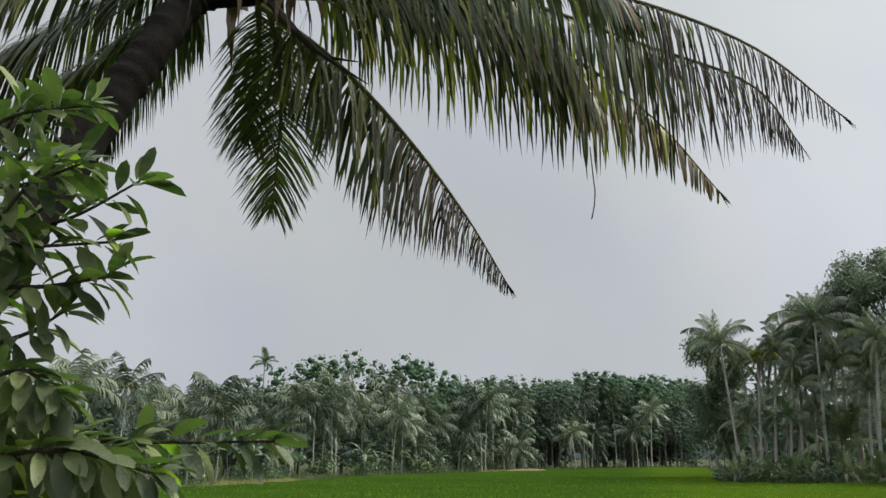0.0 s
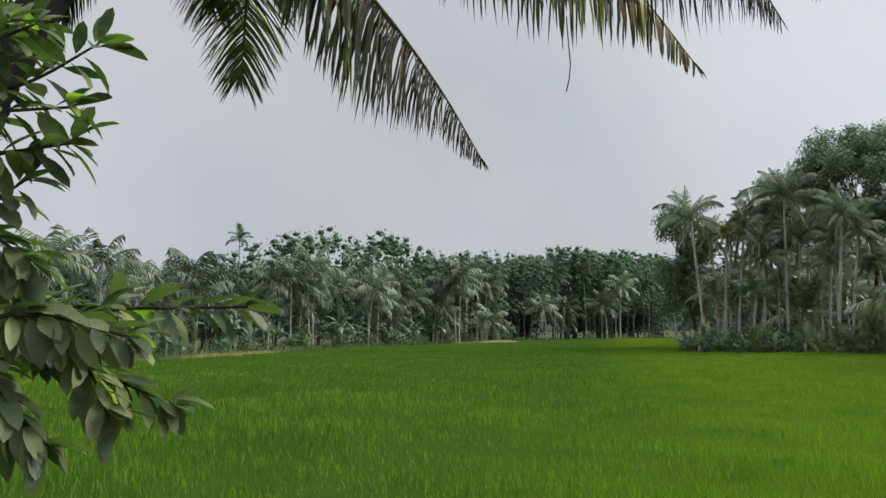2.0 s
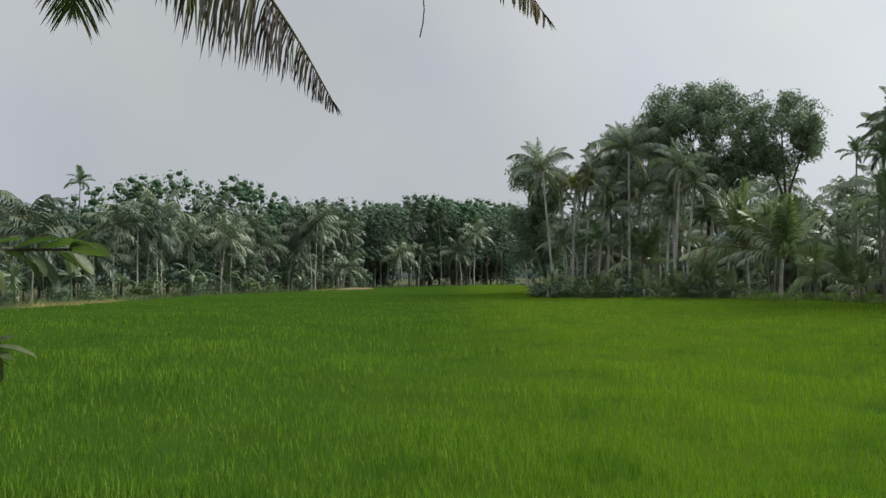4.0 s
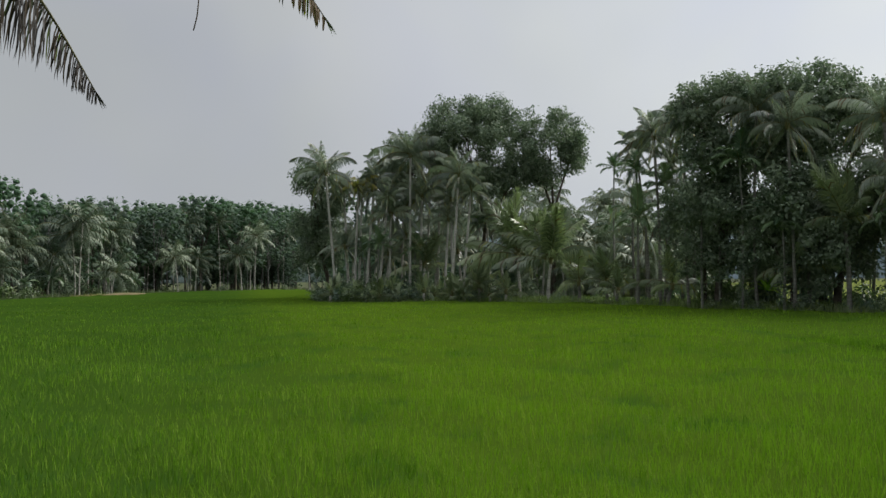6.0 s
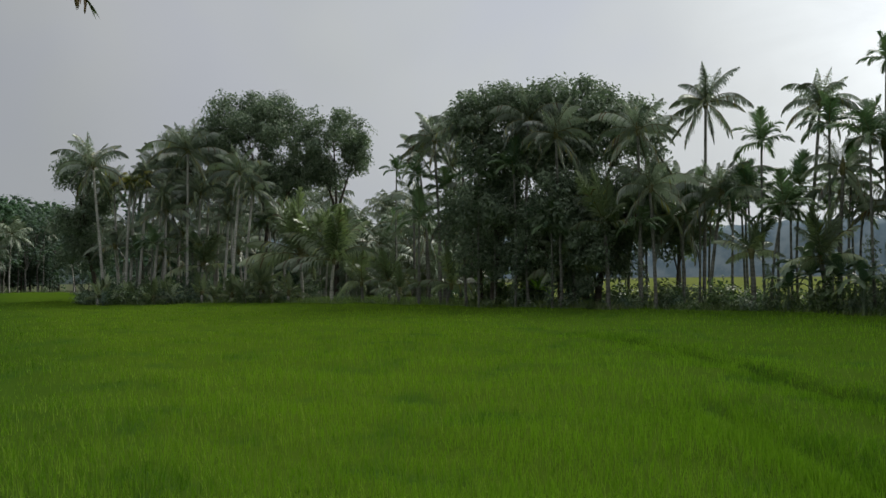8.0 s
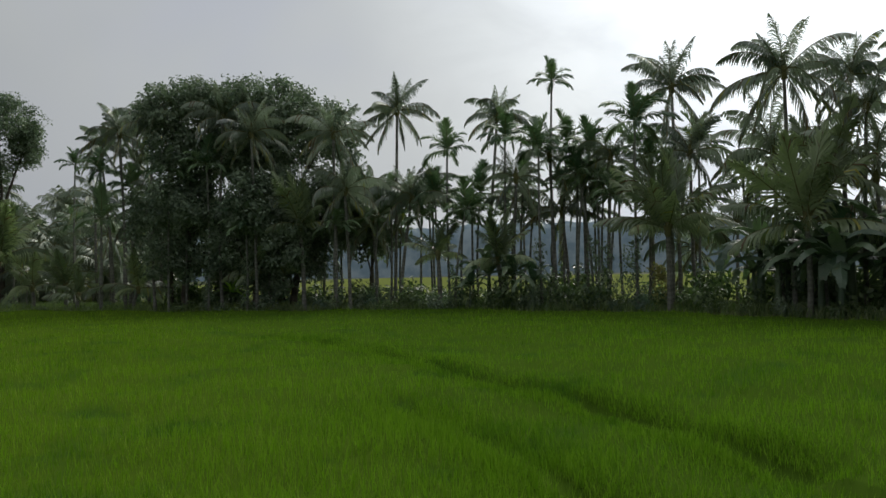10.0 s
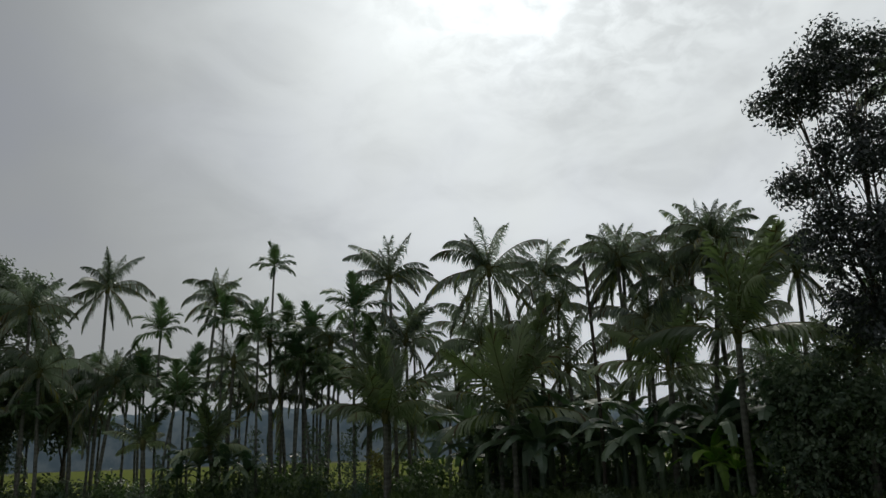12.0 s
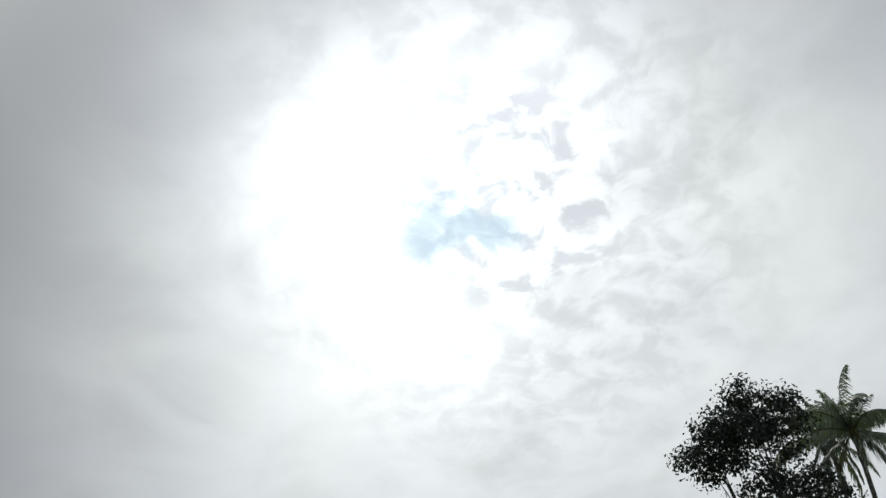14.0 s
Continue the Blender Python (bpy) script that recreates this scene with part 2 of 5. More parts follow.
# ---- mesh helpers ----
class Heap:
    """Collects vertices and faces for one mesh."""

    def __init__(self):
        self.v, self.f, self.m = [], [], []

    def strip(self, spine, across, widths, mat=0):
        """A ribbon along spine; across: its width direction at each point. A width of 0 ends it in a point."""
        ends = []
        for p, a, wd in zip(spine, across, widths):
            if wd <= 0:
                ends.append((len(self.v),))
                self.v.append(p)
            else:
                ends.append((len(self.v), len(self.v) + 1))
                self.v.append(p - a * wd / 2)
                self.v.append(p + a * wd / 2)
        for a, b in zip(ends[:-1], ends[1:]):
            face = a + b[::-1]
            if len(face) >= 3:
                self.f.append(face)
                self.m.append(mat)

    def tube(self, spine, radii, sides=8, mat=0):
        start = len(self.v)
        n = len(spine)
        for i, (p, r) in enumerate(zip(spine, radii)):
            t = (spine[min(i + 1, n - 1)] - spine[max(i - 1, 0)]).normalized()
            a = t.cross(Vector((0.31, 0.95, 0.05))).normalized()
            b = t.cross(a)
            for k in range(sides):
                q = 2 * math.pi * k / sides
                self.v.append(p + (a * math.cos(q) + b * math.sin(q)) * r)
        for i in range(n - 1):
            for k in range(sides):
                j = (k + 1) % sides
                self.f.append((start + i * sides + k, start + i * sides + j, start + (i + 1) * sides + j, start + (i + 1) * sides + k))
                self.m.append(mat)
        self.f.append(tuple(start + (n - 1) * sides + k for k in range(sides)))
        self.m.append(mat)

    def mesh(self, name, mats, smooth=True):
        me = bpy.data.meshes.new(name)
        me.from_pydata([tuple(p) for p in self.v], [], self.f)
        for m in mats:
            me.materials.append(m)
        me.polygons.foreach_set("material_index", self.m)
        me.polygons.foreach_set("use_smooth", [smooth] * len(self.f))
        me.update()
        return me


def array_mesh(name, verts, tris, mats, index=None):
    """A mesh of triangles from arrays."""
    me = bpy.data.meshes.new(name)
    me.vertices.add(len(verts))
    me.vertices.foreach_set("co", np.asarray(verts, np.float32).ravel())
    me.loops.add(3 * len(tris))
    me.loops.foreach_set("vertex_index", np.asarray(tris, np.int32).ravel())
    me.polygons.add(len(tris))
    me.polygons.foreach_set("loop_start", np.arange(0, 3 * len(tris), 3, dtype=np.int32))
    for m in mats:
        me.materials.append(m)
    if index is not None:
        me.polygons.foreach_set("material_index", np.asarray(index, np.int32))
    me.update(calc_edges=True)
    return me


def part(name, mesh, parent, m=None, label=""):
    ob = new(name, mesh)
    ob.parent = parent
    if m is not None:
        ob.matrix_basis = m
    return tagged(ob, label)


def thing(name, x, y, z, label, category, group=""):
    ob = new(name)
    ob.empty_display_size = 0.3
    ob.location = (x, y, z)
    return tagged(ob, label, category, group)


def curve(points, n):
    """n places along a smooth curve through control points (Bernstein)."""
    k = len(points) - 1
    out = []
    for i in range(n):
        t = i / (n - 1)
        p = Vector((0, 0, 0))
        for j, q in enumerate(points):
            p += Vector(q) * (math.comb(k, j) * t ** j * (1 - t) ** (k - j))
        out.append(p)
    return out


def passing(points, n):
    """n places along a smooth curve that passes through the points (Catmull-Rom)."""
    pts = [Vector(p) for p in points]
    pts = [2 * pts[0] - pts[1]] + pts + [2 * pts[-1] - pts[-2]]
    out = []
    for i in range(n):
        u = i / (n - 1) * (len(pts) - 3)
        k = min(int(u), len(pts) - 4)
        t = u - k
        a, b, c, d = pts[k:k + 4]
        out.append(0.5 * (2 * b + (c - a) * t + (2 * a - 5 * b + 4 * c - d) * t * t + (3 * b - a - 3 * c + d) * t ** 3))
    return out


def frond_on(spine, count, longest, width, droop, mats, rnd, segments=3, dry=0.0, stalk=0.02, lift=0.0, bare=0.12, splay=0.85, sweep=None, tatter=0.0, loose=0.12, wave=0.05, withered=0.0, pale=0.25, split=False, tip=0.1, taper=0.0, ahead=1.0):
    """A feathered palm leaf along a spine: stalk and two rows of leaflets that hang as far as droop says."""
    h = Heap()
    n = len(spine)
    stalk_heap = Heap() if split else h
    stalk_heap.tube(spine, [stalk * (1.0 - 0.85 * i / (n - 1)) for i in range(n)], 7 if segments > 3 else 3, 1)
    for k in range(count):
        s = bare + (1 - bare) * (k + rnd.random() * 0.7) / count
        u = min(s, 0.999) * (n - 1)
        i = int(u)
        p = spine[i].lerp(spine[i + 1], u - i)
        t = (spine[i + 1] - spine[i]).normalized()
        side0 = t.cross(Vector((0, 0, 1)))
        side0 = side0.normalized() if side0.length > 0.05 else Vector((0, 1, 0))
        nrm = side0.cross(t)
        for sg in (-1, 1):
            if rnd.random() < 0.04 + tatter * max(0.0, s - 0.45):
                continue
            long = longest * (tip + (1 - tip) * math.sin(math.pi * (0.12 + 0.84 * s)) ** 0.9) * rnd.uniform(0.82, 1.08)
            d = (t * (rnd.uniform(0.4, 0.6) + 0.9 * ahead * s * s) + side0 * sg * splay * (1 - 0.45 * ahead * s) + nrm * (lift + rnd.uniform(-loose, loose)) + (sweep or Vector((0, 0, 0))) * rnd.uniform(0.7, 1.3)).normalized()
            long *= 1.0 - tatter * (1 - 0.6 * withered) * max(0.0, s - 0.55)
            long *= 1.0 - taper * min(1.0, max(0.0, s - 0.5) / 0.3)
            sag = droop * rnd.uniform(0.75, 1.25)
            q, pts, dirs = p.copy(), [p.copy()], []
            for j in range(segments):
                e = (d + Vector((0, 0, -1)) * sag * ((j + 0.6) / segments) * 1.6 + Vector((rnd.uniform(-1, 1), rnd.uniform(-1, 1), 0)) * wave * (1 + 2.2 * withered * max(0.0, s - 0.4)) * j).normalized()
                q = q + e * (long / segments)
                pts.append(q.copy())
                dirs.append(e)
            dirs.append(dirs[-1])
            across = []
            for e in dirs:
                a = t - e * t.dot(e)
                across.append(a.normalized() if a.length > 0.05 else side0)
            wd = width * rnd.uniform(0.8, 1.15)
            wd *= 1.0 - 0.5 * tatter * max(0.0, s - 0.4)
            wd *= 1.0 - 0.55 * withered * min(1.0, max(0.0, s - 0.42) / 0.22)
            ws = [wd * 0.7] + [wd * (1.0 - 0.45 * j / segments) for j in range(1, segments)] + [0]
            mat = 2 if dry and rnd.random() < dry * max(0.0, s - 0.25) * 1.4 else 0
            if dry and mat == 0 and rnd.random() < pale * dry:
                mat = 3
            if withered and rnd.random() < withered * (s - 0.3) * 2.2:
                mat = 4
            h.strip(pts, across, ws, mat)
    if split:
        t = (spine[-1] - spine[-2]).normalized()
        side0 = t.cross(Vector((0, 0, 1))).normalized()
        for k in range(9):
            d = (t + side0 * (k - 4) * 0.1 + Vector((0, 0, -0.12 * rnd.random()))).normalized()
            long = longest * max(tip, 0.2) * rnd.uniform(0.55, 0.85)
            p = spine[-1] - t * 0.03 * rnd.random()
            h.strip([p, p + d * long * 0.5, p + d * long + Vector((0, 0, -0.04 * long))], [side0] * 3, [width * 0.6, width * 0.7, 0], 4 if withered else 0)
        return stalk_heap.mesh("frond", mats), h.mesh("leaf_fringe", mats, smooth=False)
    return h.mesh("frond", mats, smooth=False)


def arch(elev, bend, n=12):
    """A unit-long spine in the xz plane that starts at the angle elev and bends down by bend degrees."""
    p, out = Vector((0, 0, 0)), [Vector((0, 0, 0))]
    for i in range(n - 1):
        a = radians(elev - bend * ((i + 0.5) / (n - 1)) ** 1.6)
        p = p + Vector((math.cos(a), 0, math.sin(a))) / (n - 1)
        out.append(p.copy())
    return out


PALM_MATS = [COCO, RACHIS, COCO_DRY, COCO_PALE]
ARECA_MATS = [ARECA, RACHIS, COCO_DRY, COCO_PALE]
rnd = random.Random(5)
COCO_FRONDS, ARECA_FRONDS = [], []
for elev, bend, droop in ((87, 36, 0.9), (77, 66, 1.8), (64, 92, 2.6), (46, 100, 3.2), (24, 92, 3.4), (-6, 70, 3.0), (-42, 40, 1.8)):
    COCO_FRONDS.append([frond_on(arch(elev + rnd.uniform(-6, 6), bend * rnd.uniform(0.8, 1.2)), 42, 0.245, 0.0225, droop * 0.95, PALM_MATS, rnd, 2, dry=0.25 if elev < 0 else 0.06, stalk=0.012, splay=0.52, loose=0.3, wave=0.16) for _ in range(4)])
for elev, bend, droop in ((80, 40, 0.15), (58, 72, 0.5), (34, 80, 0.8), (8, 66, 1.0)):
    ARECA_FRONDS.append([frond_on(arch(elev + rnd.uniform(-6, 6), bend * rnd.uniform(0.8, 1.2)), 28, 0.36, 0.048, droop, ARECA_MATS, rnd, 2, stalk=0.014, lift=0.35, loose=0.25, wave=0.12) for _ in range(3)])

YOUNG_FRONDS = []
for elev, bend, droop in ((86, 14, 0.2), (76, 34, 0.6), (62, 52, 1.1), (42, 62, 1.7), (14, 60, 1.9)):
    YOUNG_FRONDS.append([frond_on(arch(elev + rnd.uniform(-6, 6), bend * rnd.uniform(0.8, 1.2)), 44, 0.29, 0.0290, droop, [COCO_YOUNG, RACHIS, COCO_DRY, COCO_PALE], rnd, 2, dry=0.06, stalk=0.012, splay=0.6, loose=0.3, wave=0.12) for _ in range(3)])

YELLOW_FRONDS = [frond_on(arch(e, 80), 50, 0.28, 0.018, 1.2, [COCO_PALE, RACHIS, COCO_DRY, COCO_PALE], rnd, 2, dry=0.3, stalk=0.012) for e in (50, 25, 0)]


def trunk_mesh(path, r0, r1, mat, sides=8, flare=1.35):
    h = Heap()
    n = len(path)
    radii = [r0 + (r1 - r0) * i / (n - 1) for i in range(n)]
    radii[0] *= flare
    h.tube(path, radii, sides)
    return h.mesh("trunk", [mat])


def coconut(x, y, dx, dy, z, long, rnd, young=False, label="", group="coconut palms along the field", fronds=0, yellow=0):
    base = 0.25
    tree = thing("coconut_palm", x, y, base, label or ("young coconut palm with fronds near the ground" if young else "tall coconut palm with drooping grey-green fronds"), "palm tree", group)
    top = Vector((dx, dy, z - base - (0 if young else 0.07 * long)))
    path = curve([(0, 0, -0.2), (dx * 0.1 + rnd.uniform(-0.3, 0.3), dy * 0.1 + rnd.uniform(-0.3, 0.3), top.z * 0.4), (dx * 0.8, dy * 0.8, top.z * 0.75), top], 12)
    # past y 60 the lit bark colour, nearer the shaded one
    part("trunk", trunk_mesh(path, 0.15 if young else 0.14 if y > 60 else 0.115, 0.11 if young else 0.095 if y > 60 else 0.08, LIT_BARK if y > 60 else SHADED_BARK), tree)
    h = Heap()
    h.tube([top + Vector((0, 0, -0.35)), top + Vector((0, 0, 0.1)), top + Vector((0, 0, 0.75 * long / 3))], [0.13, 0.2, 0.03], 7)
    part("crown_shaft", h.mesh("crown_shaft", [RACHIS]), tree)
    count = fronds or (15 if young else 26)
    turn = rnd.uniform(0, 6.28)
    for i in range(count):
        level = min(6, int(7 * (i / count) ** (1.4 if young else 0.8)))
        if young:
            level = min(level, 4)
        m = Matrix.Translation(top) @ Matrix.Rotation(turn + i * 2.39996 + rnd.uniform(-0.3, 0.3), 4, "Z") @ Matrix.Rotation(rnd.uniform(-0.22, 0.22), 4, "Y") @ Matrix.Rotation(rnd.uniform(-0.55, 0.55), 4, "X") @ Matrix.Scale(long * rnd.uniform(0.85, 1.18) * (1.0 if young else (0.74, 0.86, 0.96, 1.0, 1.0, 1.0, 1.0)[level]), 4)
        part("frond", YELLOW_FRONDS[i % 3] if i % 7 < yellow else rnd.choice((YOUNG_FRONDS if young else COCO_FRONDS)[level]), tree, m)
    return tree


def areca(x, y, dx, dy, z, long, rnd):
    base = 0.25
    tree = thing("areca_palm", x, y, base, "slender areca palm with a thin pale ringed trunk", "palm tree", "areca palms along the field")
    top = Vector((dx, dy, z - base))
    path = curve([(0, 0, -0.2), (rnd.uniform(-0.2, 0.2), rnd.uniform(-0.2, 0.2), top.z * 0.5), top], 10)
    part("trunk", trunk_mesh(path, 0.085, 0.06, ARECA_BARK, 7, 1.25), tree)
    h = Heap()
    h.tube([top + Vector((0, 0, -0.5)), top + Vector((0, 0, -0.2)), top + Vector((0, 0, 0.3))], [0.062, 0.095, 0.04], 7)
    part("crown_shaft", h.mesh("crown_shaft", [ARECA]), tree, None, "smooth green crown shaft")
    turn = rnd.uniform(0, 6.28)
    for i in range(11):
        level = min(3, int(4 * (i / 11) ** 0.8))
        m = Matrix.Translation(top) @ Matrix.Rotation(turn + i * 2.39996, 4, "Z") @ Matrix.Scale(long * rnd.uniform(0.85, 1.1), 4)
        part("frond", rnd.choice(ARECA_FRONDS[level]), tree, m)
    return tree


def leaf_cloud(name, centres, spread, per, size, mat, rng):
    """Leaves as diamonds, gathered in clumps round the centres; they face outwards and up where the clumps know their outside."""
    centres = np.asarray(centres, float)
    c = np.repeat(centres, per, axis=0)
    n = len(c)
    p = c[:, :3] + np.clip(rng.normal(size=(n, 3)), -1.5, 1.5) * spread * np.array([1, 1, 0.75])
    face = rng.normal(size=(n, 3))
    if centres.shape[1] == 6:
        face = c[:, 3:] * 0.9 + np.array([0, 0, 0.4]) + face * 0.55
    return array_mesh(name, *diamonds(p, face, size, rng), [mat])


def diamonds(p, face, size, rng):
    """Leaf shapes at the places p that look along face, their tips a little down."""
    n = len(p)
    face = face / (np.linalg.norm(face, axis=1)[:, None] + 1e-9)
    d = rng.normal(size=(n, 3)) + np.array([0, 0, -0.6])
    d -= face * (d * face).sum(1)[:, None]
    d /= np.linalg.norm(d, axis=1)[:, None] + 1e-9
    s = np.cross(d, face)
    long = size * rng.uniform(0.65, 1.3, n)[:, None]
    v = np.stack([p, p + d * long * 0.5 + s * long * 0.27, p + d * long - face * long * 0.12, p + d * long * 0.5 - s * long * 0.27], 1).reshape(-1, 3)
    k = np.arange(n)[:, None] * 4
    return v, np.concatenate([k + [[0, 1, 2]], k + [[0, 2, 3]]], 0)


def lumps(lobes, rng):
    """Breaks each lobe into smaller ones round its outside, for an uneven outline with gaps."""
    out = []
    for x, y, z, rx, rz in lobes:
        out.append((x, y, z, rx * 0.5, rz * 0.5))
        n = int(7 + 2.2 * rx)
        for k in range(n):
            up = 1 - 1.75 * (k + 0.5) / n
            a = k * 2.39996 + rng.uniform(-0.4, 0.4)
            side = math.sqrt(max(0.0, 1 - up * up))
            size = rng.uniform(0.26, 0.44)
            out.append((x + rx * 0.8 * side * math.cos(a), y + rx * 0.8 * side * math.sin(a), z + rz * 0.8 * up, rx * size, rz * size))
    return out


def lobe_centres(lobes, rng, gap=0.75):
    """Clump places through the outer part of egg-shaped lobes (x, y, z, across, up), each with its way outwards."""
    out = []
    for x, y, z, rx, rz in lobes:
        n = int(5 + 11 * rx * rz / gap ** 2)
        u = rng.normal(size=(n, 3))
        u /= np.linalg.norm(u, axis=1)[:, None]
        r = rng.uniform(0.25, 1.0, n)[:, None] ** 0.5
        out.append(np.concatenate([np.array([x, y, z]) + u * r * np.array([rx, rx, rz]), u], 1))
    return np.concatenate(out)


def pebble():
    bm = bmesh.new()
    bmesh.ops.create_icosphere(bm, subdivisions=1, radius=1.0)
    v = np.array([tuple(q.co) for q in bm.verts])
    f = np.array([[q.index for q in face.verts] for face in bm.faces])
    bm.free()
    return v, f


PEBBLE = pebble()


def puffy_crown(name, lobes, leaf, cover, mat, rng, core=0.5):
    """A far crown: uneven dark puffs of foliage, each with leaves standing out of it."""
    pv, pf, v, t, count = *PEBBLE, [], [], 0
    places, faces = [], []
    for x, y, z, rx, rz in lobes:
        size = np.array([rx, rx, rz])
        v.append(np.array([x, y, z]) + pv * core * size * rng.uniform(0.75, 1.2, (len(pv), 1)))
        t.append(pf + count)
        count += len(pv)
        n = int(3 + cover * rx * rz / leaf ** 2)
        u = rng.normal(size=(n, 3))
        u /= np.linalg.norm(u, axis=1)[:, None]
        places.append(np.array([x, y, z]) + u * rng.uniform(0.5, 1.15, (n, 1)) * size)
        faces.append(u * 0.8 + np.array([0, 0, 0.4]) + rng.normal(size=(n, 3)) * 0.38)
    lv, lt = diamonds(np.concatenate(places), np.concatenate(faces), leaf, rng)
    me = array_mesh(name, np.concatenate(v + [lv]), np.concatenate(t + [lt + count]), [mat])
    me.polygons.foreach_set("use_smooth", [True] * len(me.polygons))
    return me


def broadleaf(x, y, lobes, label, rng, mat=None, leaf=0.30, per=26, trunk=0.28, group="", gap=0.75, spread=0.34, fork=0.45):
    """A broad-leaved tree: trunk, a limb into each lobe, finer branches, a crown of clumped leaves."""
    rnd = random.Random(int(abs(x * 31 + y * 17)))
    base = 0.2
    tree = thing("broadleaf_tree", x, y, base, label, "tree", group)
    here = [(a - x, b - y, c - base, d, e) for a, b, c, d, e in lobes]
    mid = Vector((sum(q[0] for q in here) / len(here) * 0.5, sum(q[1] for q in here) / len(here) * 0.5, max(1.2, (sum(q[2] for q in here) / len(here)) * fork)))
    part("trunk", trunk_mesh(curve([(0, 0, -0.2), (0.1, 0.1, mid.z * 0.5), mid], 8), trunk, trunk * 0.7, TREE_BARK, 9), tree)
    centres = lobe_centres(lumps(here, rng), rng, gap)
    for a, b, c, d, e in here:
        h = Heap()
        end = Vector((a, b, c + e * 0.2))
        spine = curve([mid, mid.lerp(end, 0.35) + Vector((0, 0, 0.3)), mid.lerp(end, 0.75), end], 8)
        h.tube(spine, [trunk * (0.55 - 0.45 * i / 7) for i in range(8)], 6)
        close = [Vector(q[:3]) for q in centres if (Vector(q[:3]) - Vector((a, b, c))).length < max(d, e) * 1.05]
        for q in rnd.sample(close, min(len(close), 14)):
            s = spine[rnd.randint(3, 7)]
            h.tube([s, s.lerp(q, 0.5) + Vector((0, 0, 0.15)), q], [trunk * 0.14, trunk * 0.09, trunk * 0.04], 4)
        part("limb", h.mesh("limb", [TREE_BARK]), tree)
    part("crown", leaf_cloud("crown", centres, spread, per, leaf, mat or BROAD, rng), tree)
    return tree


# ---- large structure: ground, banks, rice ----
EDGE_FAR = [(-70, 18), (-45, 30), (-28, 52), (-18, 70), (-14.5, 81), (-9.3, 99), (10, 136), (29, 165), (50, 167), (44, 130), (34, 100), (25.6, 81)]
EDGE_EAST = [(25.6, 75), (28, 71), (32.5, 69.2), (37.5, 65), (40.3, 56), (40.6, 46), (42, 36), (43, 30), (44, 21), (42.6, 10), (36, -0.5), (33, -5), (28, -14), (20, -30)]
EDGE_NEAR = [(8, -24), (4.5, -10), (3.6, 0), (2.2, 3.6), (-3.5, 6.0), (-12, 7.5), (-30, 5)]
FIELD = np.array(EDGE_FAR + EDGE_EAST + EDGE_NEAR, float)
DITCH = np.array([(24.3, 20.6), (20.5, 14.5), (17.4, 10.1), (14.9, 6.9), (13.4, 4.9), (12.0, 3.4), (10.4, 1.9), (9.4, 1.0)], float)
RUT = np.array([(11.9, 7.4), (10.5, 5.6), (9.3, 4.2), (8.4, 3.3), (7.6, 2.5)], float)


def inside(x, y, poly):
    hit = np.zeros(x.shape, bool)
    a = poly
    b = np.roll(poly, -1, axis=0)
    for (x0, y0), (x1, y1) in zip(a, b):
        cross = ((y0 > y) != (y1 > y)) & (x < (x1 - x0) * (y - y0) / (y1 - y0 + 1e-12) + x0)
        hit ^= cross
    return hit


def away(x, y, line):
    """Distance to a polyline."""
    best = np.full(x.shape, 1e9)
    for a, b in zip(line[:-1], line[1:]):
        d = b - a
        t = np.clip(((x - a[0]) * d[0] + (y - a[1]) * d[1]) / (d @ d), 0, 1)
        best = np.minimum(best, np.hypot(x - a[0] - t * d[0], y - a[1] - t * d[1]))
    return best


def swell(x, y):
    """Slow unevenness of the rice."""
    return 0.07 * np.sin(0.9 * x + 0.6 * np.sin(0.5 * y)) * np.sin(0.7 * y + 0.4 * x) + 0.04 * np.sin(0.31 * x - 0.23 * y + 1.0) + 0.03 * np.sin(2.3 * x + 1.1 * y) * np.sin(1.7 * y - 0.8 * x)


def hollow(x, y):
    """How much lower the rice stands along the ditch and the rut."""
    wob = 0.25 * np.sin(1.9 * x + 1.3 * y)
    return 0.12 * np.exp(-((away(x, y, DITCH) + wob * 0.3) / 0.2) ** 2) + 0.13 * np.exp(-((away(x, y, RUT) + wob * 0.8) / 0.36) ** 2)


def beyond(x, y):
    """The crop past the ditch stands a little higher."""
    best, side = np.full(x.shape, 1e9), np.zeros(x.shape)
    for a, b in zip(DITCH[:-1], DITCH[1:]):
        d = b - a
        t = np.clip(((x - a[0]) * d[0] + (y - a[1]) * d[1]) / (d @ d), 0, 1)
        gap = np.hypot(x - a[0] - t * d[0], y - a[1] - t * d[1])
        here = (d[0] * (y - a[1]) - d[1] * (x - a[0])) / np.hypot(*d)
        side = np.where(gap < best, np.sign(here) * gap, side)
        best = np.minimum(best, gap)
    reach = np.clip((24.0 - np.abs(y - 4)) / 12, 0, 1)
    return 0.17 * np.clip(side / 0.5, 0, 1) * reach * np.clip((30 - x) / 14, 0, 1)


